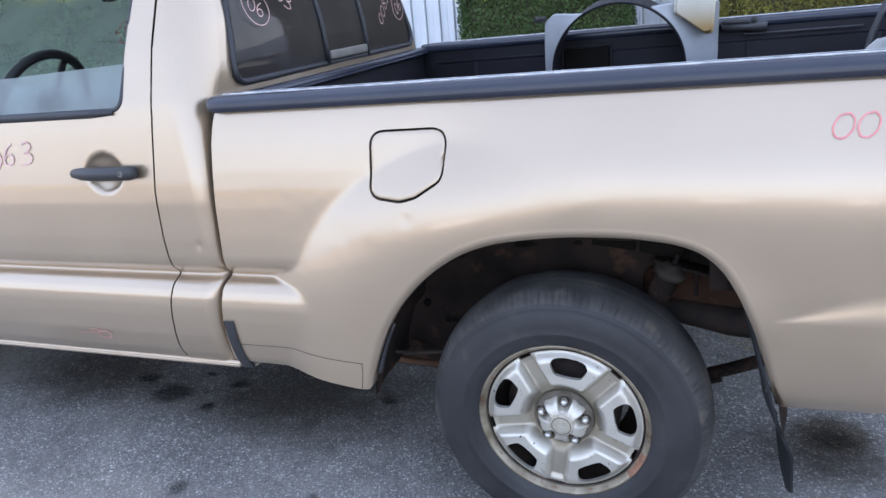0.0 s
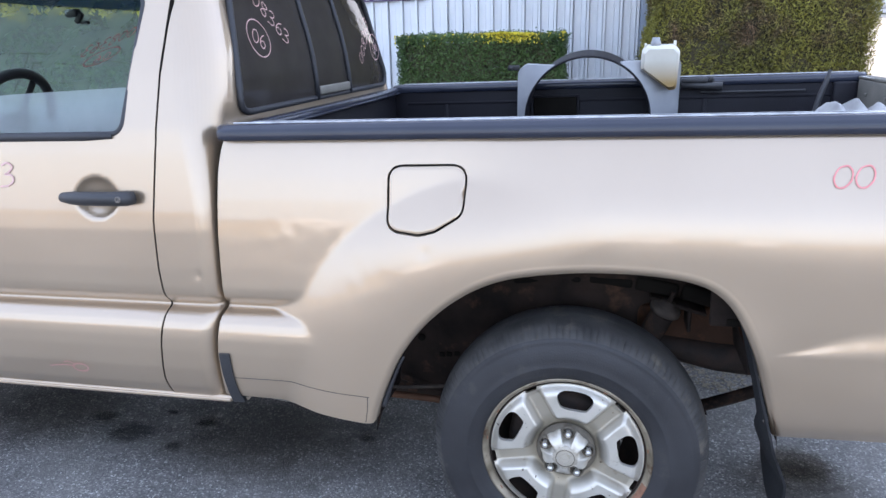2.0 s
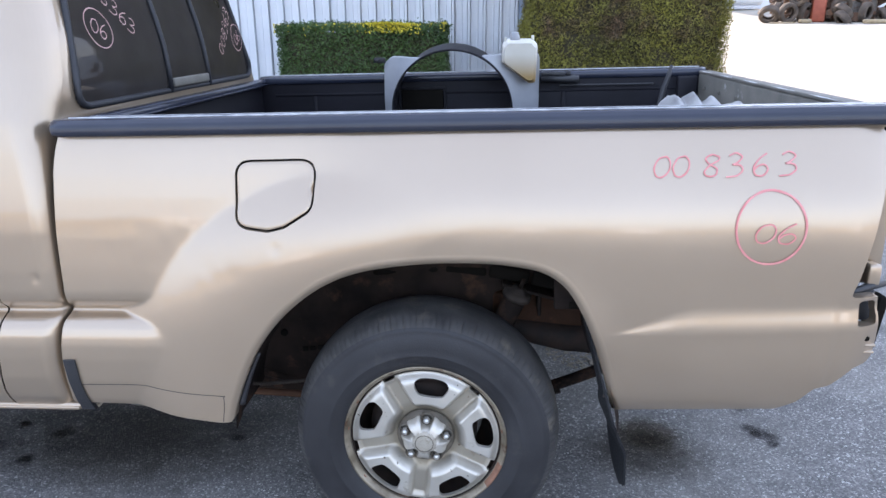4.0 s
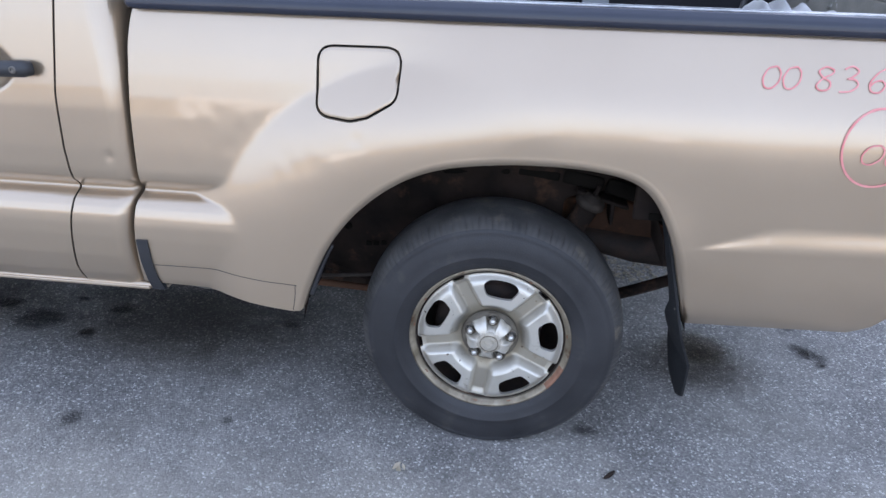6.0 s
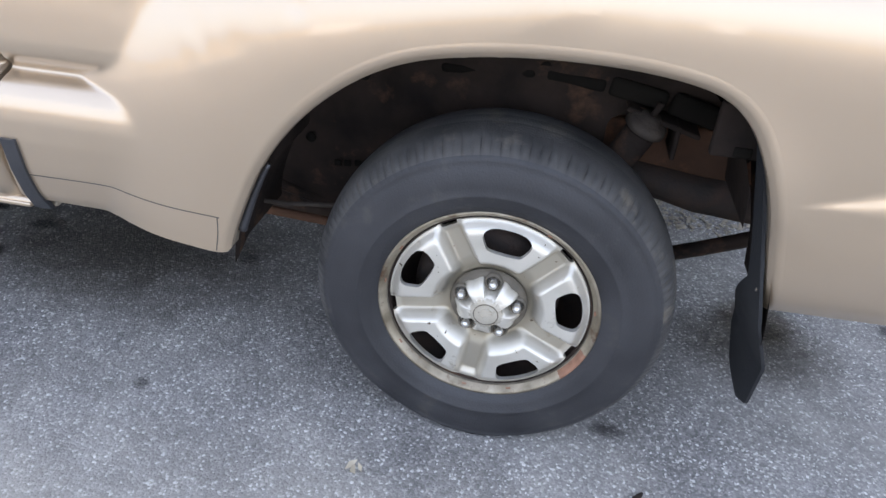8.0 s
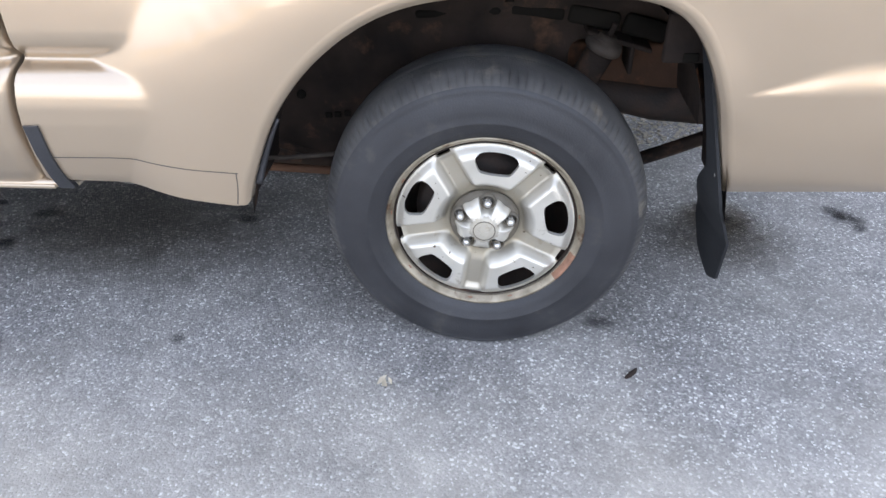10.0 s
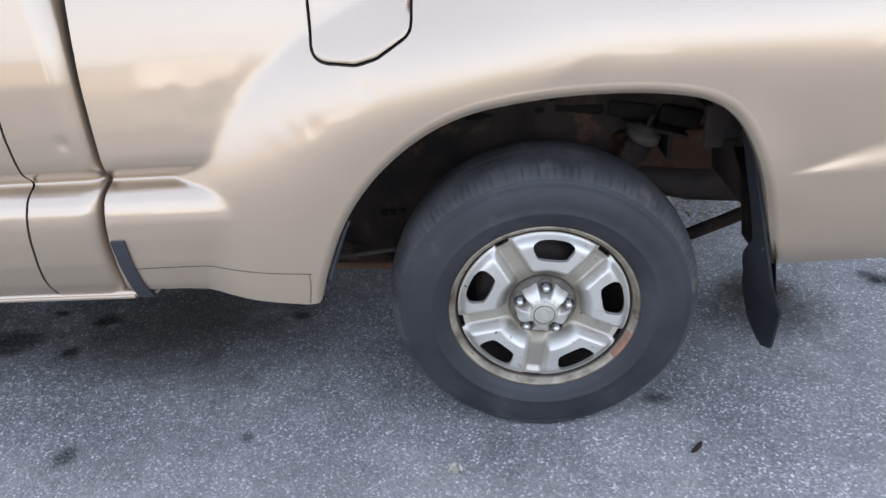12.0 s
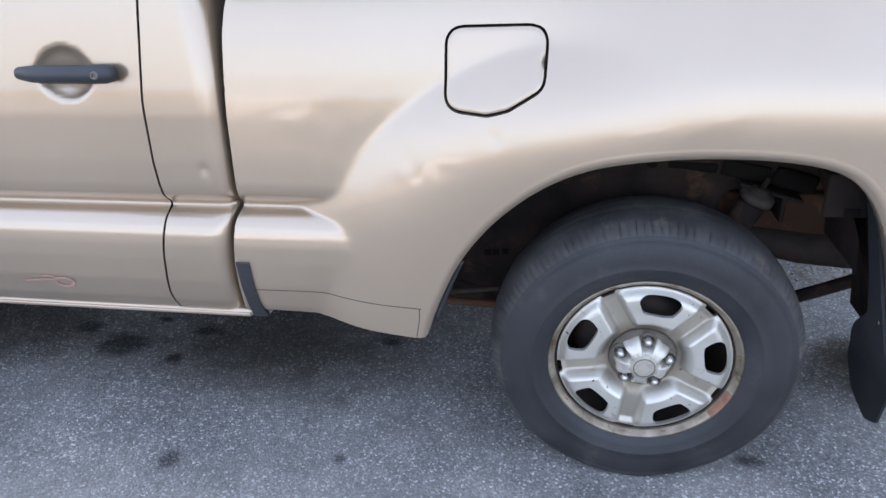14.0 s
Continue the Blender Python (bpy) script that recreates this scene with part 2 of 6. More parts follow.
RUBBER = surface("tyre_rubber", (0.0108, 0.0110, 0.0128), (0.0310, 0.0310, 0.0335), 7, 0.58, 0.0, 0.25, 260, 0.0, 0.1, (0.044, 0.041, 0.038), 14.0, 0.59)
TREAD = surface("dusty_tread", (0.030, 0.029, 0.0285), (0.075, 0.071, 0.067), 14, 0.75, 0.0, 0.3, 260, 0.0, 0.1, (0.115, 0.100, 0.080), 10.0, 0.57)
GRIME = surface("brake_dust", (0.07, 0.06, 0.045), (0.15, 0.125, 0.095), 30, 0.7, 0.1, 0.3, 200)
DIRTY_SILVER = surface("dusty_wheel_silver", (0.36, 0.32, 0.255), (0.48, 0.44, 0.37), 14, 0.5, 0.4, 0.1, 200, 0.0, 0.1, (0.26, 0.21, 0.145), 24.0, 0.60)
BLACK = surface("black_plastic", (0.021, 0.0215, 0.0245), (0.033, 0.0335, 0.0365), 8, 0.45, 0.0, 0.2, 500)
RAIL = surface("rail_plastic", (0.016, 0.020, 0.034), (0.026, 0.031, 0.048), 5, 0.20, 0.0, 0.05, 420, 0.0, 0.06)
TRIM = surface("window_rubber", (0.016, 0.017, 0.021), (0.03, 0.031, 0.036), 8, 0.5, 0.0, 0.1, 300)
DRUM = surface("rusty_drum", (0.013, 0.010, 0.008), (0.048, 0.026, 0.018), 22, 0.8, 0.0, 0.3, 160)
LINER = surface("bed_liner", (0.0065, 0.0060, 0.0090), (0.0125, 0.0118, 0.0165), 4, 0.6, 0.0, 0.4, 300, 0.0, 0.1, (0.022, 0.021, 0.022), 5.0, 0.70, ior=1.35)
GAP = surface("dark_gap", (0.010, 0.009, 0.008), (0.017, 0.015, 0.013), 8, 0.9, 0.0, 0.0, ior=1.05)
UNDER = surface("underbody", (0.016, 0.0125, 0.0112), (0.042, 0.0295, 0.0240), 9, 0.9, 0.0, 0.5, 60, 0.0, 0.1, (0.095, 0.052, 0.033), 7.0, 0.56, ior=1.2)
FLAP = surface("flap_rubber", (0.013, 0.014, 0.016), (0.026, 0.027, 0.029), 8, 0.7, 0.0, 0.3, 200, 0.0, 0.1, (0.06, 0.055, 0.048), 12.0, 0.62, ior=1.35)
CHASSIS = surface("rusty_chassis_paint", (0.050, 0.027, 0.018), (0.115, 0.058, 0.036), 6, 0.85, 0.0, 0.3, 120, 0.0, 0.1, (0.15, 0.066, 0.036), 9.0, 0.56, ior=1.25)
MOUNT = surface("grey_brown_bracket", (0.034, 0.027, 0.023), (0.075, 0.060, 0.050), 16, 0.8, 0.0, 0.3, 160, 0.0, 0.1, (0.12, 0.06, 0.035), 14.0, 0.56, ior=1.3)
OLD_TYRE = surface("dusty_old_tyre", (0.055, 0.042, 0.034), (0.14, 0.108, 0.082), 4, 0.85, 0.0, 0.2, 60)
SCRAP = surface("rusty_scrap", (0.10, 0.052, 0.032), (0.24, 0.14, 0.092), 2.0, 0.85, 0.0, 0.3, 60, 0.0, 0.1, (0.09, 0.08, 0.07), 3.0, 0.5, 1.5, 0.55)
STEEL = surface("dirty_steel", (0.10, 0.09, 0.08), (0.20, 0.18, 0.16), 12, 0.6, 0.5, 0.2, 160, 0.0, 0.1, (0.13, 0.07, 0.045), 9.0, 0.55)
SEAMM = surface("seam_dark", (0.05, 0.045, 0.04), (0.08, 0.07, 0.06), 8, 0.8, 0.0, 0.0)
MARKER = surface("red_marker", (0.66, 0.20, 0.19), (0.76, 0.32, 0.30), 30, 0.55, 0.0, 0.1, 300)
PINK = surface("pink_marker", (0.60, 0.34, 0.32), (0.70, 0.46, 0.43), 30, 0.55, 0.0, 0.1, 300)
FADED = surface("faded_marker", (0.52, 0.27, 0.225), (0.58, 0.34, 0.28), 30, 0.4, 0.2, 0.05, 300)
SPECK = surface("dirt_specks", (0.05, 0.035, 0.022), (0.16, 0.11, 0.07), 60, 0.8, 0.0, 0.1, 200)
CHROME = surface("nut_steel", (0.45, 0.44, 0.42), (0.62, 0.61, 0.59), 30, 0.28, 0.9, 0.05, 200, 0.0, 0.08)
SHROUD = surface("grey_shroud_plastic", (0.25, 0.265, 0.285), (0.37, 0.38, 0.395), 5, 0.5, 0.0, 0.15, 200, 0.0, 0.1, (0.33, 0.325, 0.31), 3.0, 0.60)
TANK = surface("white_tank_plastic", (0.60, 0.575, 0.49), (0.74, 0.715, 0.635), 6, 0.4, 0.0, 0.1, 200, 0.0, 0.1, (0.56, 0.44, 0.26), 9.0, 0.60, settled=("Z", 0.120, 0.030, (0.40, 0.26, 0.11)))
SHEET = surface("dusty_plastic_sheet", (0.26, 0.257, 0.255), (0.56, 0.55, 0.54), 12, 0.4, 0.0, 0.3, 120)
GATE = surface("dusty_tailgate", (0.12, 0.113, 0.098), (0.22, 0.205, 0.175), 9, 0.6, 0.1, 0.3, 120, 0.0, 0.1, (0.66, 0.66, 0.64), 15.0, 0.615)
# pale colour that paints the sky's sheen onto the rail edges
EDGE_SHEEN = surface("grey_edge_sheen", (0.34, 0.345, 0.36), (0.66, 0.665, 0.68), 30, 0.5, 0.0, 0.1, 200)
DASH = surface("grey_dashboard", (0.38, 0.43, 0.46), (0.52, 0.57, 0.60), 5, 0.6, 0.0, 0.2, 300)
SEAT = surface("seat_cloth", (0.20, 0.18, 0.15), (0.30, 0.27, 0.23), 9, 0.9, 0.0, 0.4, 400)
HEAD = surface("headliner", (0.42, 0.40, 0.36), (0.50, 0.48, 0.44), 9, 0.9, 0.0, 0.2, 300)
# the pale blue film paints the sky's reflection into the pane
GLASS = glass_material("door_glass", (0.80, 0.90, 0.90), (0.70, 0.79, 0.81), 0.33)
SCREEN = glass_material("windscreen_glass", (0.52, 0.66, 0.58), (0.30, 0.38, 0.31), 0.42)
BAND = glass_material("windscreen_shade_band", (0.06, 0.11, 0.19), (0.03, 0.06, 0.12), 0.5)
TINTED = glass_material("tinted_rear_glass", (0.045, 0.040, 0.038), (0.110, 0.096, 0.090), 0.62, 1.33, 0.03)
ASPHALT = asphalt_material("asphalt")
YARD = surface("pale_yard_concrete", (0.34, 0.305, 0.245), (0.45, 0.405, 0.335), 0.8, 0.85, 0.0, 0.3, 60, 0.0, 0.1, (0.30, 0.28, 0.25), 0.7, 0.62)
WHITE_METAL = surface("white_corrugated_metal", (0.62, 0.645, 0.67), (0.73, 0.75, 0.77), 1.4, 0.45, 0.0, 0.05, 80, 0.0, 0.08, (0.56, 0.55, 0.52), 3.0, 0.66)
BLUE_TRIM = surface("blue_grey_corner_trim", (0.20, 0.25, 0.33), (0.28, 0.33, 0.40), 3, 0.5, 0.0, 0.05)
LEAF = surface("hedge_leaves", (0.108, 0.102, 0.018), (0.255, 0.232, 0.042), 2.1, 0.6, 0.0, 0.0, 120, 0.0, 0.1, (0.14, 0.085, 0.045), 2.6, 0.52, 1.45, 0.55)
LEAF_DARK = surface("box_hedge_leaves", (0.040, 0.085, 0.022), (0.085, 0.145, 0.040), 2.0, 0.45, 0.0, 0.0, 120, 0.0, 0.1, None, 2.0, 0.6, 1.45, 0.4)
LEAF_GOLD = surface("gold_sunlit_leaves", (0.55, 0.44, 0.03), (0.75, 0.62, 0.07), 3.0, 0.5, 0.0, 0.0, 120, 0.0, 0.1, None, 2.0, 0.6, 1.45, 0.25)
TWIGS = surface("hedge_inside", (0.034, 0.028, 0.015), (0.066, 0.052, 0.028), 5, 0.9, 0.0, 0.5, 30)
SIGN = surface("purple_banner", (0.08, 0.05, 0.13), (0.11, 0.07, 0.17), 3, 0.5, 0.0, 0.02)
PALE = surface("banner_white", (0.75, 0.75, 0.78), (0.8, 0.8, 0.82), 3, 0.5, 0.0, 0.02)
TANWALL = surface("tan_wall_plaster", (0.27, 0.215, 0.155), (0.37, 0.30, 0.225), 1.5, 0.85, 0.0, 0.2, 60)
WOOD = surface("weathered_timber", (0.30, 0.23, 0.14), (0.42, 0.33, 0.21), 6, 0.8, 0.0, 0.3, 60)
REDMETAL = surface("red_scrap_metal", (0.32, 0.07, 0.04), (0.42, 0.11, 0.06), 6, 0.6, 0.0, 0.2, 60)
OIL = stain_shade_material("oil_stain", (0.38, 0.38, 0.39), 0.72, 0.20)
WET = stain_shade_material("oil_soaked_patch", (0.62, 0.59, 0.55), 0.90, 0.16)
PALE_TAN = surface("pale_tan", (0.24, 0.21, 0.165), (0.36, 0.315, 0.25), 14, 0.9, 0.0, 0.2, 120)
# old staining plus the shade under the truck, painted as wide blots
STAIN_SHADE = stain_shade_material("old_stain_and_shade", (0.50, 0.485, 0.465), 0.85, 0.26)
DRYLEAF = surface("dry_leaf", (0.28, 0.235, 0.17), (0.44, 0.38, 0.29), 40, 0.7, 0.0, 0.1, 200)


# ---- building helpers ----
def mesh_from(name, verts, faces, smooth=True):
    me = bpy.data.meshes.new(name)
    me.from_pydata([tuple(map(float, v)) for v in verts], [], [tuple(map(int, f)) for f in faces])
    me.validate()
    if smooth:
        me.polygons.foreach_set("use_smooth", [True] * len(me.polygons))
    me.update()
    return me


def part(name, me, material, parent=None, label="", m=None):
    """Links a mesh (or a bmesh, which it uses up) as one object, under a thing or a part."""
    if isinstance(me, bmesh.types.BMesh):
        bm = me
        me = bpy.data.meshes.new(name)
        bm.to_mesh(me)
        bm.free()
    if material and not me.materials:
        me.materials.append(material)
    ob = new(name, me)
    if parent is not None:
        ob.parent = parent
    if m is not None:
        ob.matrix_basis = m
    if label:
        ob["label"] = label
    return ob


def empty(name, m, parent=None):
    ob = new(name)
    ob.matrix_basis = m
    ob.empty_display_size = 0.1
    if parent is not None:
        ob.parent = parent
    return ob


def box_bm(sx, sy, sz, bevel=0.004, centre=(0, 0, 0), turn=None, seg=2):
    bm = bmesh.new()
    bmesh.ops.create_cube(bm, size=1)
    bmesh.ops.scale(bm, vec=(sx, sy, sz), verts=bm.verts)
    if bevel:
        bmesh.ops.bevel(bm, geom=bm.edges[:], offset=min(bevel, 0.45 * min(sx, sy, sz)), segments=seg, profile=0.5, affect="EDGES")
    if turn:
        bmesh.ops.transform(bm, matrix=turn, verts=bm.verts)
    bmesh.ops.translate(bm, vec=centre, verts=bm.verts)
    for f in bm.faces:
        f.smooth = len(f.verts) == 4 and bevel > 0
    return bm


def join_bm(*parts):
    bm = bmesh.new()
    for p in parts:
        me = bpy.data.meshes.new("tmp")
        p.to_mesh(me)
        p.free()
        bm.from_mesh(me)
        bpy.data.meshes.remove(me)
    return bm


def tube(points, radius, sides=10, closed=False, flat=1.0):
    """A tube along a polyline; radius may be a list."""
    pts = [Vector(p) for p in points]
    n = len(pts)
    rad = radius if isinstance(radius, (list, tuple)) else [radius] * n
    verts, faces = [], []
    up = Vector((0.123, 0.2, 1)).normalized()
    for i, p in enumerate(pts):
        a = pts[(i - 1) % n] if closed or i else p
        c = pts[(i + 1) % n] if closed or i < n - 1 else p
        t = (c - a).normalized()
        s = t.cross(up)
        s = s.normalized() if s.length > 1e-4 else t.orthogonal().normalized()
        w = s.cross(t)
        for k in range(sides):
            g = 2 * math.pi * k / sides
            verts.append(p + rad[i] * (math.cos(g) * s + flat * math.sin(g) * w))
    for i in range(n if closed else n - 1):
        j = (i + 1) % n
        for k in range(sides):
            k2 = (k + 1) % sides
            faces.append((i * sides + k, i * sides + k2, j * sides + k2, j * sides + k))
    if not closed:
        faces.append(tuple(range(sides))[::-1])
        faces.append(tuple((n - 1) * sides + k for k in range(sides)))
    return mesh_from("tube", verts, faces)


def spline(ctrl, per=12, closed=False):
    """Catmull-Rom through control points of any dimension."""
    c = np.array(ctrl, float)
    n = len(c)
    out = []
    for i in range(n if closed else n - 1):
        p = [c[(i + k) % n] if closed else c[min(max(i + k, 0), n - 1)] for k in (-1, 0, 1, 2)]
        for s in np.linspace(0, 1, per, endpoint=False):
            out.append(0.5 * (2 * p[1] + (p[2] - p[0]) * s + (2 * p[0] - 5 * p[1] + 4 * p[2] - p[3]) * s * s + (3 * p[1] - p[0] - 3 * p[2] + p[3]) * s ** 3))
    if not closed:
        out.append(c[-1])
    return np.array(out)


def poly_distance(px, pz, poly, closed=True):
    """Distance from points to a polyline, negative inside when it is closed."""
    a = poly
    b = np.roll(poly, -1, axis=0)
    if not closed:
        a, b = poly[:-1], poly[1:]
    best = np.full(px.shape, 1e9)
    inside = np.zeros(px.shape, bool)
    for (ax, az), (bx, bz) in zip(a, b):
        dx, dz = bx - ax, bz - az
        t = np.clip(((px - ax) * dx + (pz - az) * dz) / max(dx * dx + dz * dz, 1e-12), 0, 1)
        best = np.minimum(best, np.hypot(px - ax - t * dx, pz - az - t * dz))
        if closed:
            hit = ((az > pz) != (bz > pz))
            with np.errstate(divide="ignore", invalid="ignore"):
                cross = ax + (pz - az) / (bz - az if bz != az else 1e-12) * dx
            inside ^= hit & (px < cross)
    return np.where(inside, -best, best) if closed else best


def rounded(poly, r):
    """A polygon with its corners rounded to r."""
    out = []
    p = [Vector(q) for q in poly]
    n = len(p)
    for i in range(n):
        a, b, c = p[i - 1], p[i], p[(i + 1) % n]
        u, v = (a - b).normalized(), (c - b).normalized()
        half = math.acos(max(-1, min(1, u.dot(v)))) / 2
        cut = min(r / math.tan(half), 0.48 * (a - b).length, 0.48 * (c - b).length)
        s, e = b + u * cut, b + v * cut
        for k in range(7):
            t = k / 6
            out.append(((1 - t) ** 2) * s + 2 * t * (1 - t) * b + t * t * e)
    return np.array([(q.x, q.y) for q in out])


def grown(poly, d):
    """A rounded outline moved outwards by d."""
    c = poly.mean(axis=0)
    nxt, prv = np.roll(poly, -1, 0), np.roll(poly, 1, 0)
    t = nxt - prv
    nrm = np.stack([t[:, 1], -t[:, 0]], 1) / np.maximum(np.hypot(t[:, 0], t[:, 1])[:, None], 1e-9)
    if ((poly - c) * nrm).sum() < 0:
        nrm = -nrm
    return poly + d * nrm


def sheet(a, b, place, holes=(), keep=None, step=0.007, flange=0.02, inward=(0, 1, 0), wrap=False):
    """A pressed panel: grids a, b (rows, columns) are flat coordinates, place(a, b) gives x, y, z. holes and keep are outlines in
    the flat coordinates: cut out of it, or all that is kept. Cells that an outline crosses are trimmed to it, and every edge is folded inward."""
    rows, cols = a.shape
    f = np.full(a.shape, 1.0)
    for h in holes:
        f = np.minimum(f, poly_distance(a, b, h))
    if keep is not None:
        f = np.minimum(f, -poly_distance(a, b, keep))
    f = np.where(np.abs(f) < 0.08 * step, 0.0, f)
    idx = np.arange(rows * cols).reshape(rows, cols)
    if wrap:
        idx[-1] = idx[0]
    pa, pb, ff = list(a.ravel()), list(b.ravel()), f.ravel()
    cut, faces = {}, []

    def edge_point(i, j):
        k = (min(i, j), max(i, j))
        if k not in cut:
            s = ff[i] / (ff[i] - ff[j])
            pa.append(pa[i] + s * (pa[j] - pa[i]))
            pb.append(pb[i] + s * (pb[j] - pb[i]))
            cut[k] = len(pa) - 1
        return cut[k]
    for q in np.stack([idx[:-1, :-1].ravel(), idx[:-1, 1:].ravel(), idx[1:, 1:].ravel(), idx[1:, :-1].ravel()], 1).tolist():
        v = [ff[k] for k in q]
        if min(v) >= 0:
            if max(v) > 0:
                faces.append(tuple(q))
        elif max(v) > 0:
            out = []
            for n in range(4):
                i, j = q[n], q[(n + 1) % 4]
                if ff[i] >= 0:
                    out.append(i)
                if (ff[i] > 0 > ff[j]) or (ff[i] < 0 < ff[j]):
                    out.append(edge_point(i, j))
            if len(out) > 2:
                faces.append(tuple(out))
    used = sorted({k for q in faces for k in q})
    remap = {k: n for n, k in enumerate(used)}
    faces = [tuple(remap[k] for k in q) for q in faces]
    x, y, z = place(np.array([pa[k] for k in used]), np.array([pb[k] for k in used]))
    verts = np.stack([x, y, z], 1)
    edges = []
    if flange:
        count = {}
        for q in faces:
            for i in range(len(q)):
                k = (q[i], q[(i + 1) % len(q)])
                count[k] = count.get(k, 0) + 1
        edges = [k for k in count if (k[1], k[0]) not in count]
        low, extra, base = {}, [], len(verts)
        inw = np.array(inward, float) * flange
        for i, j in edges:
            for v in (i, j):
                if v not in low:
                    low[v] = base + len(extra)
                    extra.append(verts[v] + inw)
            faces.append((j, i, low[i], low[j]))
        verts = np.concatenate([verts, np.array(extra)])
    me = mesh_from("sheet", verts, faces)
    fold = {tuple(sorted(k)) for k in edges}
    sharp = me.attributes.new("sharp_edge", "BOOLEAN", "EDGE")
    sharp.data.foreach_set("value", [tuple(sorted(e.vertices)) in fold for e in me.edges])
    return me


def smooth_profile(pts, sigma=0.006):
    z = np.array([p[0] for p in pts], float)
    h = np.array([p[1] for p in pts], float)
    zs = np.linspace(z.min() - 0.1, z.max() + 0.1, 900)
    v = np.interp(zs, z, h)
    k = np.exp(-0.5 * ((np.arange(-60, 61) * (zs[1] - zs[0])) / sigma) ** 2)
    pad = np.pad(v, 60, mode="edge")
    return zs, np.convolve(pad, k / k.sum(), "valid")


def step01(x, a, b):
    t = np.clip((x - a) / (b - a), 0, 1)
    return t * t * (3 - 2 * t)


def lathe(profile, seg=96, axis_y=True):
    """Turns (radius, along) pairs round the y axis."""
    verts, faces = [], []
    n = len(profile)
    for k in range(seg):
        g = 2 * math.pi * k / seg
        for r, h in profile:
            verts.append((r * math.cos(g), h, r * math.sin(g)))
    for k in range(seg):
        k2 = (k + 1) % seg
        for i in range(n - 1):
            faces.append((k * n + i, k * n + i + 1, k2 * n + i + 1, k2 * n + i))
    return mesh_from("lathe", verts, faces)


# ---- ground ----
def build_ground():
    """One sheet to the horizon: level asphalt round the truck that rises gently into the yard behind."""
    xs = np.concatenate([-np.geomspace(1500, 6, 24), np.linspace(-5, 9, 57), np.geomspace(10, 1500, 24)])
    ys = np.concatenate([-np.geomspace(1500, 6, 24), np.linspace(-5, 12, 69), np.linspace(13, 40, 28), np.geomspace(46, 1500, 18)])
    gx, gy = np.meshgrid(xs, ys)
    gz = 1.45 * step01(gy, 4.5, 28) + 0.6 * step01(gy, 26, 34) + 0.004 * np.sin(gx * 1.7) * np.cos(gy * 1.3) * step01(np.hypot(gx, gy - 1.6), 2.5, 5)
    verts = np.stack([gx.ravel(), gy.ravel(), gz.ravel()], 1)
    i = np.arange(gx.size).reshape(gx.shape)
    faces = np.stack([i[:-1, :-1].ravel(), i[:-1, 1:].ravel(), i[1:, 1:].ravel(), i[1:, :-1].ravel()], 1)
    me = mesh_from("ground", verts, faces)
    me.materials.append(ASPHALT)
    me.materials.append(YARD)
    for f in me.polygons:
        c = f.center
        f.material_index = 1 if c.y > 5.5 and c.x > 2.6 or c.y > 13 or c.x > 14 or c.y < -8 else 0
    tagged(new("ground", me), "worn grey asphalt yard with pale stone chips", "ground", kind="structure")


def ground_z(y):
    return 1.45 * float(step01(np.array(y), 4.5, 28)) + 0.6 * float(step01(np.array(y), 26, 34))


build_ground()


# ---- the truck: x to its tail, y from its centre line, z up; the rear hub is over the origin ----
CENTRE = 2.455
RAKE = -1.1
TRUCK = empty("pickup_truck", pose(0, CENTRE, 0, 0, RAKE, 0))
tagged(TRUCK, "beige single-cab pickup truck with a black-edged open bed, parked on asphalt", "pickup truck")

BED = smooth_profile([(0.36, 0.812), (0.40, 0.832), (0.45, 0.852), (0.51, 0.864), (0.57, 0.870), (0.610, 0.870), (0.634, 0.866), (0.654, 0.859), (0.668, 0.850),
                      (0.677, 0.836), (0.682, 0.818), (0.687, 0.8115), (0.693, 0.8115), (0.701, 0.8185), (0.710, 0.8285), (0.720, 0.8345), (0.732, 0.8370), (0.745, 0.838), (0.80, 0.834), (0.88, 0.8265), (0.93, 0.821), (0.98, 0.8135), (1.03, 0.804), (1.08, 0.7925), (1.15, 0.774)], 0.0025)
BED_PLAIN = smooth_profile([(0.36, 0.765), (0.40, 0.797), (0.43, 0.820), (0.46, 0.840), (0.50, 0.849), (0.55, 0.857), (0.60, 0.863), (0.66, 0.8705), (0.72, 0.878), (0.78, 0.8825), (0.83, 0.8858), (0.88, 0.8862), (0.92, 0.8825), (0.96, 0.8745), (1.00, 0.8600),
                            (1.045, 0.8385), (1.09, 0.815), (1.12, 0.799), (1.15, 0.782)], 0.014)
FRONT_PLAIN = smooth_profile([(0.36, 0.80), (0.45, 0.83), (0.55, 0.842), (0.66, 0.838), (0.74, 0.828), (0.88, 0.810), (0.97, 0.797), (1.06, 0.786), (1.15, 0.776)], 0.02)
CAB = smooth_profile([(0.38, 0.812), (0.42, 0.838), (0.46, 0.858), (0.52, 0.874), (0.58, 0.882), (0.615, 0.883), (0.640, 0.880), (0.659, 0.873), (0.672, 0.864),
                      (0.681, 0.850), (0.686, 0.832), (0.691, 0.8255), (0.697, 0.8255), (0.705, 0.8325), (0.714, 0.8425), (0.724, 0.8485), (0.736, 0.8510), (0.748, 0.853), (0.80, 0.854), (0.90, 0.850), (0.95, 0.845), (1.00, 0.838), (1.05, 0.831), (1.10, 0.824), (1.16, 0.814),
                      (1.30, 0.775), (1.45, 0.722), (1.60, 0.668), (1.66, 0.64)], 0.0025)
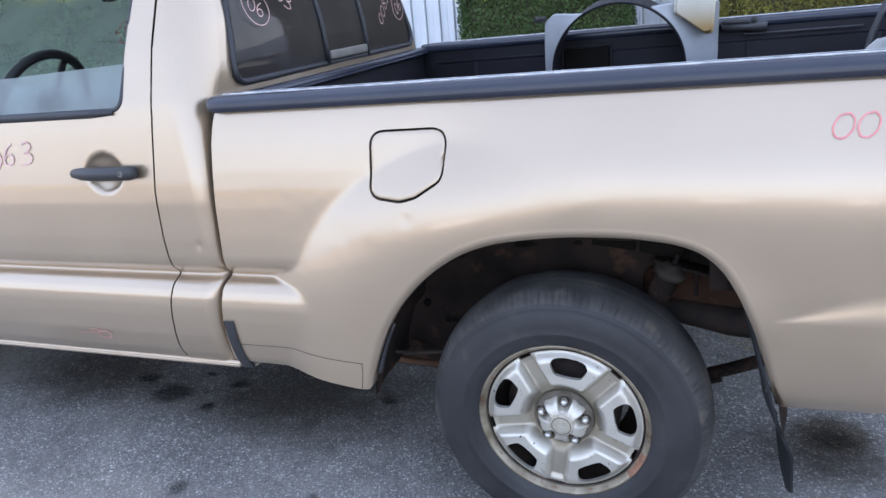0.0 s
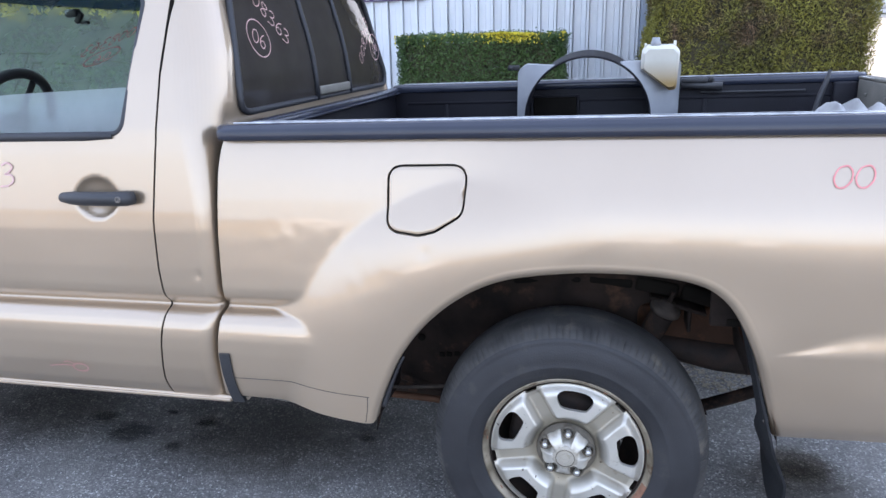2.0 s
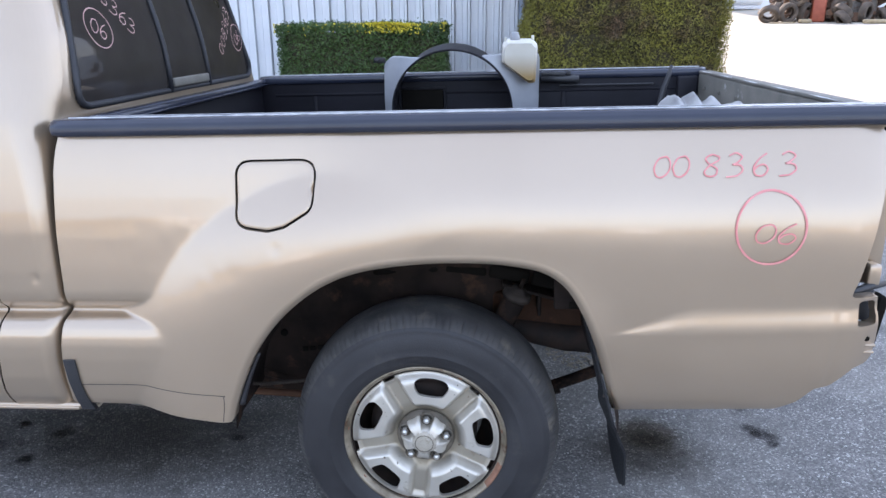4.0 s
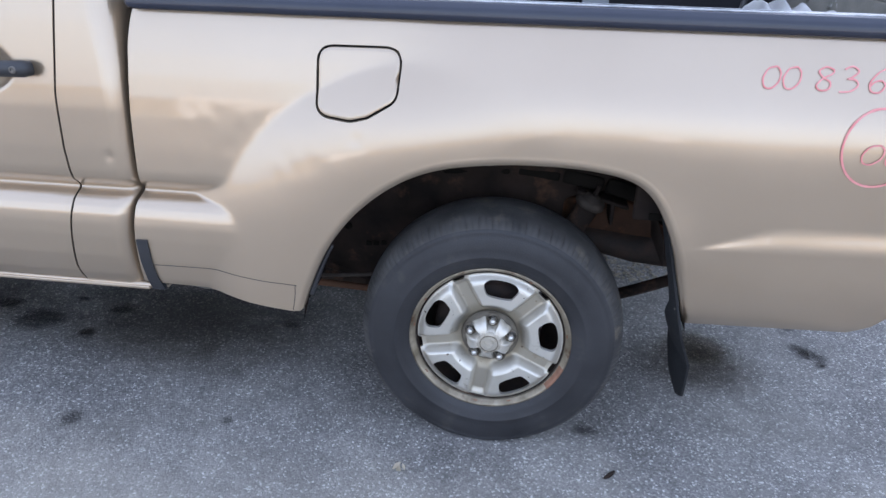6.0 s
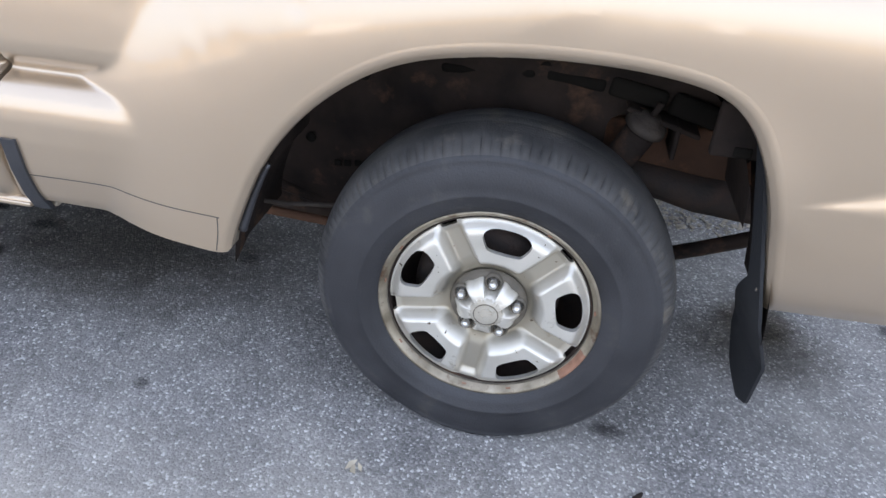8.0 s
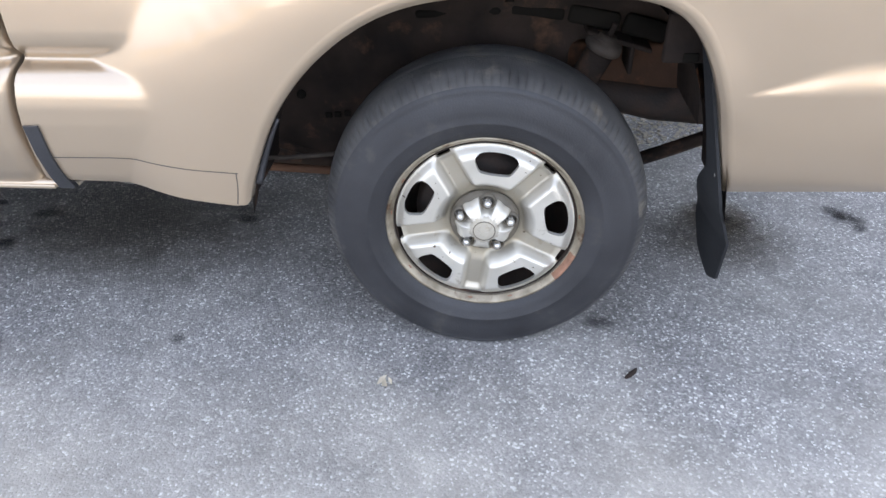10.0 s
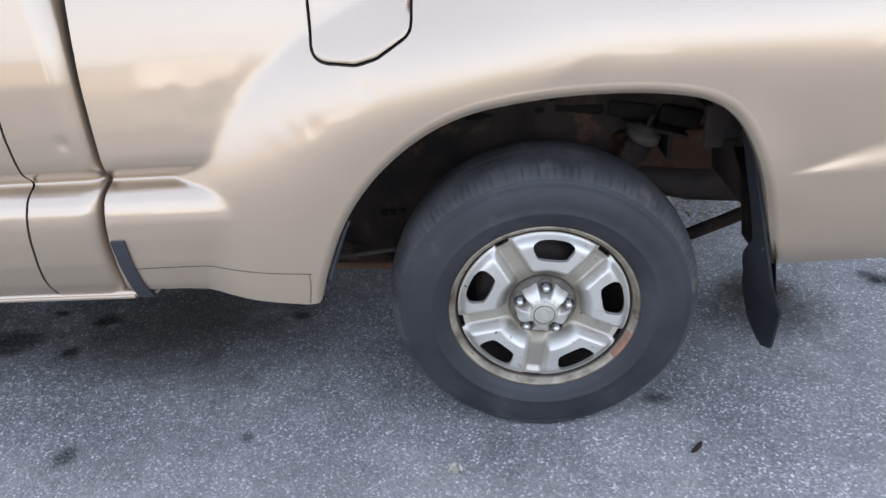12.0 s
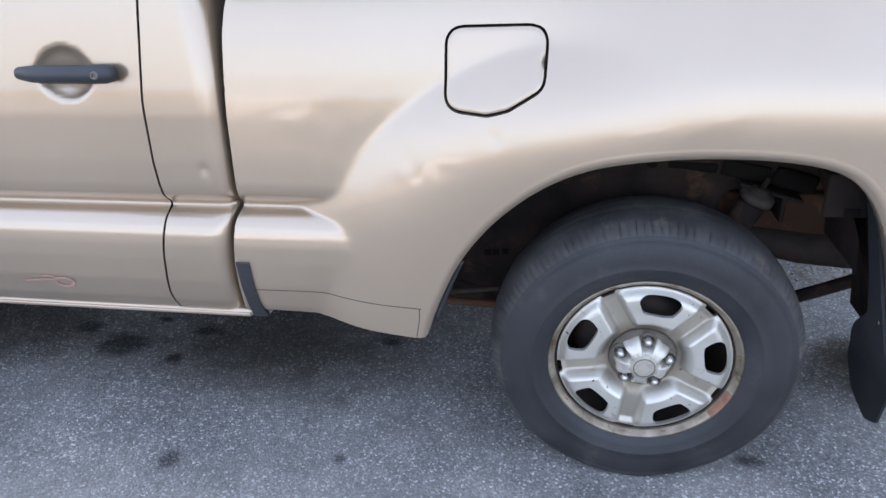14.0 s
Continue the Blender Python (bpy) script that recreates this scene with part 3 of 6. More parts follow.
ARCH = spline([(-0.478, 0.36), (-0.470, 0.42), (-0.442, 0.50), (-0.400, 0.59), (-0.345, 0.667), (-0.28, 0.73), (-0.205, 0.780), (-0.12, 0.812), (0.0, 0.830),
               (0.12, 0.834), (0.22, 0.828), (0.299, 0.811), (0.351, 0.775), (0.391, 0.713), (0.424, 0.633), (0.452, 0.54), (0.476, 0.45), (0.49, 0.36)], 8)
ARCH[:, 0] += 0.005 * step01(ARCH[:, 0], 0.1, 0.4)
ARCH_OUTLINE = np.concatenate([ARCH, [(0.49, 0.2), (-0.478, 0.2)]])


FLARE_REACH = smooth_profile([(-40, 0.05), (0, 0.055), (25, 0.085), (50, 0.16), (75, 0.215), (95, 0.238), (103, 0.248), (111, 0.259), (120, 0.28), (128, 0.3), (135, 0.319), (142, 0.332), (149, 0.333), (156, 0.321), (163, 0.312), (175, 0.304), (190, 0.30), (240, 0.29)], 6.0)      # how far the flare reaches from the arch, by the angle round the hub
FLARE_SOFT = smooth_profile([(-40, 0.006), (20, 0.01), (50, 0.016), (80, 0.018), (95, 0.013), (110, 0.006), (120, 0.0035), (140, 0.003), (240, 0.003)], 6.0)


def bed_half(x, z):
    """Half width of the bed's outer skin, with the flare round the wheel, the waist crease and a few small dents."""
    front = np.interp(z, *BED)
    begin = step01(x, 0.450, 0.66)                       # the rear crease starts as a point behind the wheel
    begin = np.maximum(begin, 1e-3)
    low_edge = 0.657 + 0.033 * (x - 0.47)
    rear = np.interp(z, *BED_PLAIN) + 0.0150 * begin ** 0.7 * (1 - step01(z, low_edge - 0.004, low_edge + 0.004 + 0.062 * begin)) * step01(z, 0.42, 0.61)
    side = step01(x, -0.30, 0.14)
    base = front * (1 - side) + rear * side
    d = poly_distance(x, z, ARCH, closed=False)
    ang = np.degrees(np.arctan2(z - 0.45, x))
    ang = np.where(ang < -60, ang + 360, ang)
    reach = np.interp(ang, *FLARE_REACH)
    soft = np.interp(ang, *FLARE_SOFT)
    plain = np.interp(z, *FRONT_PLAIN)
    flare = 0.887 - (0.887 - plain) * (d / reach) ** (2.0 + 1.1 * step01(ang, 142.0, 182.0))
    ahead = np.minimum(0.5 * (base + flare + np.sqrt((base - flare) ** 2 + soft ** 2)), 0.889)
    behind = rear + np.maximum(0.886 - rear, 0) * np.exp(-(d / 0.05) ** 2) * step01(z, 0.55, 0.72)
    mix = step01(x, -0.22, 0.22)
    out = ahead * (1 - mix) + behind * mix
    out -= 0.010 * np.clip(1 - d / 0.016, 0, 1) ** 2
    out -= 0.030 * np.clip((x - 0.975) / 0.10, 0, 1.2) ** 2 + 0.003 * step01(x, 0.955, 0.972) * (1 - step01(z, 0.72, 0.76))        # rounded tail corner
    for cx, cz, r, depth in ((-0.322, 0.868, 0.014, 0.0018), (-0.62, 0.83, 0.03, 0.0005), (-0.70, 0.83, 0.012, 0.0004), (-0.50, 0.81, 0.022, 0.0003), (-0.43, 0.80, 0.020, 0.0003), (0.18, 0.92, 0.05, 0.0005), (0.75, 0.8, 0.09, 0.0006)):
        out -= depth * np.exp(-((x - cx) ** 2 + (z - cz) ** 2) / r ** 2)
    out += 0.0006 * np.sin(9 * x + 3 * z) * np.cos(14 * z + 2)
    ripple = np.sin(61 * x + 23 * z) * np.sin(47 * z - 31 * x + 1) + np.sin(88 * x - 19 * z + 2) * np.sin(71 * z + 40 * x) + np.sin(33 * x + 97 * z + 4) * np.sin(52 * x - 11 * z)
    out += 0.00013 * ripple * (np.exp(-((x + 0.47) ** 2 + (z - 0.80) ** 2) / 0.012) + np.exp(-((x + 0.66) ** 2 / 0.02 + (z - 0.86) ** 2 / 0.008)) + 0.6 * np.exp(-((x - 0.10) ** 2 / 0.02 + (z - 0.93) ** 2 / 0.004)))      # rippled steel
    return out


def bed_front(z):
    return np.interp(z, [0.40, 0.57, 0.66, 0.70, 0.89, 1.05, 1.10, 1.14], [-0.914, -0.906, -0.895, -0.886, -0.886, -0.878, -0.870, -0.858])


def bed_foot(x):
    return np.interp(x, [-0.92, -0.70, -0.62, -0.50, -0.47, 0.48, 0.875, 0.918, 0.948, 0.979, 1.006, 1.027, 1.056], [0.438, 0.434, 0.420, 0.408, 0.410, 0.424, 0.441, 0.472, 0.515, 0.522, 0.550, 0.573, 0.582])


TAIL_EDGE = np.array([(1.068, 0.600), (1.070, 0.640), (1.067, 0.690), (1.056, 0.750), (0.992, 0.754), (0.991, 0.762), (1.002, 0.803), (1.023, 0.920), (1.045, 1.02), (1.070, 1.137)])
LAMP_HOLE = rounded([(1.012, 0.743), (1.050, 0.743), (1.061, 0.684), (1.013, 0.682)], 0.008)
FUEL = rounded([(-0.422, 0.914), (-0.338, 0.907), (-0.298, 0.917), (-0.231, 0.957), (-0.226, 1.065), (-0.420, 1.063)], 0.036)


def build_bed_side(side):
    x, z = np.meshgrid(np.linspace(-0.93, 1.09, 300), np.concatenate([np.linspace(0.395, 0.640, 36), np.linspace(0.6435, 0.730, 26), np.linspace(0.7365, 1.1372, 62)]))
    rise, run = np.linspace(1.137, 0.438, 70), np.linspace(-0.914, 1.056, 240)
    outline = np.concatenate([np.stack([bed_front(rise), rise], 1), np.stack([run, bed_foot(run)], 1), TAIL_EDGE])

    def place(a, b):
        return a, side * bed_half(a, b), b
    holes = [ARCH_OUTLINE, LAMP_HOLE] + ([grown(FUEL, 0.0032)] if side < 0 else [])
    panel = part("bed_side", sheet(x, z, place, holes, outline, 0.0068, 0.030, (0, -side, 0)), PAINT, TRUCK, "champagne beige painted steel side panel")
    if side < 0:
        a, b = np.meshgrid(np.arange(-0.440, -0.204, 0.004), np.arange(0.878, 1.086, 0.004))

        def proud(p, q):
            d = -poly_distance(p, q, grown(FUEL, -0.0026))
            notch = 0.012 * np.exp(-((p + 0.229) ** 2 / 0.008 ** 2 + (q - 1.0) ** 2 / 0.012 ** 2))
            return p, -(bed_half(p, q) + 0.0006 - 0.002 * np.clip(1 - d / 0.006, 0, 1) ** 2 - notch), q
        door = part("fuel_door", sheet(a, b, proud, (), grown(FUEL, -0.0026), 0.004, 0.012), PAINT, panel, "beige fuel filler door with a dark shut line")

        def behind(p, q):
            return p, -(bed_half(p, q) - 0.011), q
        part("fuel_recess", sheet(a, b, behind, (), grown(FUEL, 0.006), 0.004, 0.0), GAP, panel)
    return panel


BED_SIDE = build_bed_side(-1)
build_bed_side(1)


def on_side(points, half, lift=0.0022):
    return [(x, -(float(half(np.array([x]), np.array([z]))[0]) + lift), z) for x, z in points]


def seam_line(name, ctrl, half, parent, radius=0.0011, material=None):
    part(name, tube(on_side(spline(ctrl, 10), half, 0.0), radius, 6), material or SEAMM, parent)


EDGE = [(x, z) for x, z in ARCH if z > float(bed_foot(x)) + 0.006]


def arch_flange():
    """The arch's rolled edge: a narrow flat band with rounded sides, a little proud of the panel."""
    rows = [(-0.0016, -0.0120), (-0.0010, -0.0066), (0.0004, -0.0034), (0.0030, -0.0014), (0.0070, 0.0000), (0.0130, 0.0006), (0.0190, 0.0005), (0.0270, -0.0005)]
    keep = [k for k, (x, z) in enumerate(ARCH) if z > float(bed_foot(x)) + 0.004 and 1 < k < len(ARCH) - 2]
    verts, faces, n = [], [], len(rows)
    for d, lift in rows:
        ring = grown(ARCH, d)[keep]
        half = bed_half(ring[:, 0], ring[:, 1])
        verts.append(np.stack([ring[:, 0], -(half + lift), ring[:, 1]], 1))
    verts = np.stack(verts, 1).reshape(-1, 3)
    for i in range(len(keep) - 1):
        for k in range(n - 1):
            faces.append((i * n + k, i * n + k + 1, (i + 1) * n + k + 1, (i + 1) * n + k))
    return mesh_from("arch_flange", verts, faces)


part("arch_lip", arch_flange(), PAINT, BED_SIDE, "rolled painted edge of the wheel arch")
low_edge = [(x, z) for x, z in EDGE if x < 0 and 0.445 < z < 0.60]
part("liner_end", tube([(x + 0.007, -(float(bed_half(np.array([x]), np.array([z]))[0]) - 0.020), z) for x, z in low_edge], [float(v) for v in np.linspace(0.009, 0.004, len(low_edge))], 8), BLACK, BED_SIDE, "black rubber edge inside the wheel arch")
# rocker cover joint ahead of the wheel, and its black end strip
seam_line("cover_joint", [(-0.875, 0.498), (-0.80, 0.499), (-0.72, 0.499), (-0.66, 0.494), (-0.58, 0.488), (-0.490, 0.484), (-0.487, 0.480), (-0.489, 0.45), (-0.496, 0.412)], bed_half, BED_SIDE)


def ribbon(strokes, width, half, name, material, parent, plane=None):
    """Hand-drawn strokes laid on a surface as thin bands of paint."""
    verts, faces = [], []
    rnd = random.Random(len(strokes) * 7 + int(width * 1e5))
    for stroke in strokes:
        p = spline(stroke, 8)
        t = np.gradient(p, axis=0)
        t /= np.maximum(np.hypot(t[:, 0], t[:, 1])[:, None], 1e-9)
        nrm = np.stack([-t[:, 1], t[:, 0]], 1)
        base = len(verts)
        for i in range(len(p)):
            w = width * (0.5 + 0.16 * rnd.random()) * (0.75 if i in (0, len(p) - 1) else 1)
            for s in (-1, 1):
                a, b = p[i] + s * w * nrm[i]
                verts.append(plane(a, b) if plane else on_side([(a, b)], half)[0])
        for i in range(len(p) - 1):
            faces.append((base + 2 * i, base + 2 * i + 1, base + 2 * i + 3, base + 2 * i + 2))
    return part(name, mesh_from(name, verts, faces), material, parent)


DIGITS = {
    "0": [[(0.55, 0.95), (0.25, 0.85), (0.05, 0.45), (0.2, 0.08), (0.55, 0.02), (0.88, 0.3), (0.92, 0.7), (0.7, 0.95), (0.5, 0.93)]],
    "8": [[(0.9, 0.88), (0.5, 1.0), (0.15, 0.82), (0.4, 0.55), (0.8, 0.35), (0.75, 0.05), (0.35, 0.0), (0.12, 0.2), (0.4, 0.5), (0.85, 0.72), (0.9, 0.9)]],
    "3": [[(0.12, 0.92), (0.5, 1.05), (0.85, 0.85), (0.55, 0.58), (0.35, 0.52), (0.75, 0.48), (0.92, 0.25), (0.6, 0.0), (0.02, -0.05)]],
    "6": [[(0.8, 1.0), (0.4, 0.75), (0.12, 0.35), (0.25, 0.02), (0.65, -0.02), (0.9, 0.25), (0.7, 0.48), (0.35, 0.42), (0.15, 0.22)]],
}


def ribbons(groups, width, half, name, material, parent, plane=None):
    for g in groups:
        ribbon([g], width, half, name, material, parent, plane)


def write(text, at, size, gaps, slant=0.0, rise=0.0):
    """Strokes of a hand-written number; gaps are the starts of its characters."""
    out = []
    for ch, g in zip(text, gaps):
        for s in DIGITS[ch]:
            out.append([(at[0] + g + (x + slant * z) * size[0], at[1] + z * size[1] + rise * (g + x * size[0])) for x, z in s])
    return out


ribbons(write("008363", (0.543, 1.025), (0.039, 0.044), (0, 0.041, 0.106, 0.157, 0.211, 0.270), 0.15, 0.015), 0.0029, bed_half, "written_digit", MARKER, BED_SIDE)
ring = [[(0.797 + 0.074 * math.cos(g), 0.917 + 0.081 * math.sin(g)) for g in np.linspace(1.2, 7.7, 18)]]
ribbon(ring, 0.0043, bed_half, "hand_drawn_ring", MARKER, BED_SIDE)
ribbons(write("06", (0.760, 0.884), (0.046, 0.043), (0, 0.046), 0.15), 0.0031, bed_half, "written_digit", MARKER, BED_SIDE)


# bed rails, front cap, walls and floor
def rail_mesh(side, x0, x1, inner=0.715, outer=0.808, low=1.128, top=1.166):
    prof = rounded([(outer - 0.004, low - 0.002), (outer + 0.003, low + 0.008), (outer + 0.001, low + 0.026), (outer - 0.016, top + 0.002), (inner + 0.02, top + 0.003), (inner, top - 0.006), (inner, low + 0.004)], 0.016)
    xs = np.concatenate([[x0, x0 + 0.004, x0 + 0.012, x0 + 0.03], np.linspace(x0 + 0.06, x1 - 0.05, 30), [x1 - 0.02, x1]])
    sc = np.concatenate([[0.55, 0.8, 0.94, 1.0], np.ones(30), [1.0, 0.97]])
    c = prof.mean(axis=0)
    verts, faces, n = [], [], len(prof)
    for x, s in zip(xs, sc):
        for p in c + (prof - c) * s:
            verts.append((x, side * p[0], p[1]))
    for i in range(len(xs) - 1):
        for k in range(n):
            faces.append((i * n + k, i * n + (k + 1) % n, (i + 1) * n + (k + 1) % n, (i + 1) * n + k))
    faces += [tuple(range(n)), tuple((len(xs) - 1) * n + k for k in range(n))]
    return mesh_from("rail", verts, faces)


for s in (-1, 1):
    part("bed_rail_cap", rail_mesh(s, -0.872, 1.075), RAIL, TRUCK, "black plastic cap along the bed's edge")
# bright sky reflection along the rail caps, painted as thin pale tubes
for s in (-1, 1):
    part("edge_highlight", tube([(x, s * (0.776 + 0.0008 * math.sin(9 * x)), 1.1690) for x in np.linspace(-0.83, 1.06, 60)], 0.0025, 6), EDGE_SHEEN, TRUCK, "pale painted highlight along the rail cap's top edge")
part("edge_highlight", tube([(x, -0.735, 1.1687) for x in np.linspace(-0.80, 1.05, 40)], 0.0010, 6), EDGE_SHEEN, TRUCK)
part("front_rail_cap", box_bm(0.05, 1.42, 0.034, 0.012, (-0.852, 0, 1.142)), RAIL, TRUCK)
part("front_rail_lip", box_bm(0.010, 1.40, 0.006, 0.002, (-0.824, 0, 1.136)), RAIL, TRUCK)
FLOOR_Z = 0.68


for s in (-1, 1):
    part("bed_inner_wall", box_bm(1.93, 0.020, 0.30, 0.003, (0.10, s * 0.735, 1.0)), LINER, TRUCK)
    part("wall_swage", box_bm(1.80, 0.016, 0.016, 0.006, (0.10, s * 0.731, 1.085)), LINER, TRUCK)
    for x in (-0.62, 0.48, 0.92):
        part("wall_rib", box_bm(0.020, 0.012, 0.22, 0.004, (x, s * 0.728, 0.97)), LINER, TRUCK)
    part("tie_down_track", box_bm(0.40, 0.008, 0.008, 0.003, (0.66, s * 0.711, 1.106)), BLACK, TRUCK, "black tie-down rail")
part("storage_pocket", box_bm(0.185, 0.012, 0.13, 0.006, (-0.135, 0.722, 1.035)), GAP, TRUCK)
part("pocket_frame", join_bm(box_bm(0.205, 0.014, 0.010, 0.003, (-0.135, 0.720, 1.104)), box_bm(0.010, 0.014, 0.13, 0.003, (-0.035, 0.720, 1.035)), box_bm(0.010, 0.014, 0.13, 0.003, (-0.235, 0.720, 1.035))), LINER, TRUCK)
part("bed_front_wall", box_bm(0.02, 1.46, 0.46, 0.003, (-0.868, 0, FLOOR_Z + 0.225)), LINER, TRUCK)
part("bed_floor", box_bm(1.94, 1.00, 0.02, 0.003, (0.10, 0, FLOOR_Z)), LINER, TRUCK)
for y in np.linspace(-0.44, 0.44, 7):
    part("floor_rib", box_bm(1.9, 0.05, 0.012, 0.005, (0.10, y, FLOOR_Z + 0.014)), LINER, TRUCK)
for s in (-1, 1):
    a, b = np.meshgrid(np.linspace(-0.42, 0.42, 30), np.linspace(0, math.pi, 16))
    verts = np.stack([a.ravel() * 0 + 0.44 * np.cos(b).ravel() * 1.0, s * (0.52 + 0.21 * (a.ravel() + 0.42) / 0.84), FLOOR_Z - 0.15 + 0.36 * np.sin(b).ravel()], 1)
    idx = np.arange(a.size).reshape(a.shape)
    faces = np.stack([idx[:-1, :-1].ravel(), idx[:-1, 1:].ravel(), idx[1:, 1:].ravel(), idx[1:, :-1].ravel()], 1)
    part("wheel_house", mesh_from("wheel_house", verts, faces), UNDER, TRUCK)

# tailgate, tail corner
tg = part("tailgate", join_bm(box_bm(0.045, 1.42, 0.46, 0.008, (1.066, 0, 0.915)),                               *[box_bm(0.010, 0.44, 0.15, 0.004, (1.041, y, 0.87)) for y in (-0.46, 0.0, 0.46)]), GATE, TRUCK, "dusty grey inner face of the closed tailgate")
part("gate_top_edge", box_bm(0.050, 1.42, 0.012, 0.004, (1.068, 0, 1.150)), GATE, tg)
# sunlit top edge of the gate, painted as a thin pale line
part("edge_highlight", tube([(1.046, y, 1.1535 + 0.0006 * math.sin(23 * y)) for y in np.linspace(-0.70, 0.70, 30)], 0.0022, 6), PALE, tg, "thin pale line painting the gate's sunlit top edge")
for s in (-1, 1):
    part("corner_post", box_bm(0.085, 0.030, 0.30, 0.008, (1.00, s * 0.712, 0.985)), LINER, TRUCK)
for y in np.linspace(-0.6, 0.6, 7):
    part("gate_bolt", box_bm(0.008, 0.014, 0.014, 0.003, (1.040, y, 1.09)), GATE, tg)
for s in (-1, 1):
    tc = part("tail_corner", join_bm(box_bm(0.05, 0.05, 0.40, 0.008, (1.075, s * 0.752, 0.95)), box_bm(0.03, 0.04, 0.05, 0.006, (1.064, s * 0.80, 0.785))), PAINT, TRUCK, "bare metal corner behind the missing tail lamp")
    part("lamp_recess", box_bm(0.050, 0.03, 0.36, 0.006, (1.035, s * 0.770, 0.94)), GAP, tc)
    part("lamp_opening", box_bm(0.070, 0.030, 0.075, 0.004, (1.036, s * 0.805, 0.712)), BLACK, tc, "dark opening of the missing tail lamp")
    part("rubber_strap", tube([(0.988, s * 0.842, 0.750), (1.02, s * 0.832, 0.752), (1.06, s * 0.815, 0.758), (1.10, s * 0.79, 0.757)], [0.006, 0.009, 0.010, 0.010], 8), BLACK, tc)
    part("bolt_hole", lathe([(0.0, -0.0008), (0.0062, -0.0008), (0.0062, 0.004)], 14), GAP, tc, "", pose(1.043, s * (float(bed_half(np.array([1.043]), np.array([0.649]))[0]) + 0.0005), 0.649, 0, 0, 0 if s < 0 else 180))
    for z in (0.612, 0.630):
        part("bracket_tab", box_bm(0.030, 0.010, 0.006, 0.002, (1.052, s * (float(bed_half(np.array([1.052]), np.array([z]))[0]) - 0.001), z)), PAINT, tc)
    part("tail_bracket", box_bm(0.022, 0.05, 0.13, 0.004, (1.086, s * 0.795, 0.665), pose(0, 0, 0, 0, 8, 0)), GAP, tc)

# ---- cab ----
DOOR_SEAM_Z = [0.43, 0.48, 0.60, 0.655, 0.675, 0.71, 0.80, 0.93, 1.13, 1.30, 1.47, 1.62]
DOOR_SEAM_X = [-1.082, -1.086, -1.065, -1.054, -1.052, -1.055, -1.058, -1.055, -1.032, -1.020, -1.000, -0.978]
REAR_WALL = smooth_profile([(0.40, -0.927), (0.57, -0.919), (0.66, -0.907), (0.70, -0.899), (1.00, -0.896), (1.10, -0.896), (1.17, -0.895), (1.22, -0.893), (1.35, -0.905), (1.60, -0.965), (1.68, -1.0)], 0.02)


def cab_half(x, z):
    out = np.interp(z, *CAB)
    out += 0.0005 * np.sin(8 * x + 2 * z)
    for cx, cz, r, depth in ((-0.945, 0.785, 0.012, 0.003), (-1.45, 0.48, 0.03, 0.0015)):
        out -= depth * np.exp(-((x - cx) ** 2 + (z - cz) ** 2) / r ** 2)
    return out


def door_seam(z):
    return np.interp(z, DOOR_SEAM_Z, DOOR_SEAM_X)


REAR_WINDOW = rounded([(-0.645, 1.178), (0.690, 1.178), (0.585, 1.545), (-0.535, 1.545)], 0.05)


def build_cab_shell():
    """Skin of the cab's rear: from one door joint round the corners and across the back."""
    n = 340
    zs = np.concatenate([np.linspace(0.425, 0.640, 28), np.linspace(0.6435, 0.735, 27), np.linspace(0.742, 1.63, 112)])
    t = np.linspace(0, 1, n)
    A, B, X, Y, Z = [], [], [], [], []
    for z in zs:
        h = float(np.interp(z, *CAB))
        xr = float(np.interp(z, *REAR_WALL))
        xs = float(door_seam(np.array(z))) + 0.0028
        up = float(step01(np.array(z), 0.90, 1.30))
        rx, ry = 0.040 + 0.050 * up, 0.036 + 0.104 * up
        plan = [(xs, -h)]
        for k in np.linspace(0.0, 1.0, 9):
            plan.append((xs + k * (xr - rx - xs), -h))
        for g in np.linspace(5, 90, 14):
            e = 0.92
            plan.append((xr - rx + rx * math.sin(radians(g)) ** e, -h + ry * (1 - math.cos(radians(g)) ** e)))
        last = plan[-1]
        for k in np.linspace(0.05, 1, 14):
            yy = last[1] * (1 - k)
            plan.append((last[0] + 0.016 * (1 - (yy / last[1]) ** 2), yy))
        plan = np.array(plan[1:])
        plan = np.concatenate([plan, (plan * (1, -1))[::-1][1:]])
        keys = np.linspace(0, 1, len(plan))
        px, py = np.interp(t, keys, plan[:, 0]), np.interp(t, keys, plan[:, 1])
        X.append(px), Y.append(py), Z.append(np.full(n, z))
        back = np.interp(t, keys, np.where(np.arange(len(plan)) < 20, 0, np.where(np.arange(len(plan)) > len(plan) - 21, 0, 1)))
        A.append(np.where(back > 0.5, py, 5 + t)), B.append(np.full(n, z))
    A, B, X, Y, Z = (np.array(q) for q in (A, B, X, Y, Z))
    Y = np.where(Y < 0, Y + 0.0034 * np.exp(-((X + 0.945) ** 2 + (Z - 0.785) ** 2) / 0.011 ** 2), Y)      # small dent
    f = poly_distance(np.where(A > 3, 3, A), B, REAR_WINDOW)
    keep = f > -0.004
    idx = np.arange(A.size).reshape(A.shape)
    ok = keep[:-1, :-1] & keep[1:, :-1] & keep[:-1, 1:] & keep[1:, 1:]
    faces = np.stack([idx[:-1, :-1][ok], idx[:-1, 1:][ok], idx[1:, 1:][ok], idx[1:, :-1][ok]], 1)
    return mesh_from("cab_shell", np.stack([X.ravel(), Y.ravel(), Z.ravel()], 1), faces)


part("cab_shell", build_cab_shell(), PAINT, TRUCK, "champagne beige cab corner and rear wall")


def rear_x(y, z):
    return float(np.interp(z, *REAR_WALL)) + 0.016 * (1 - (y / 0.80) ** 2)


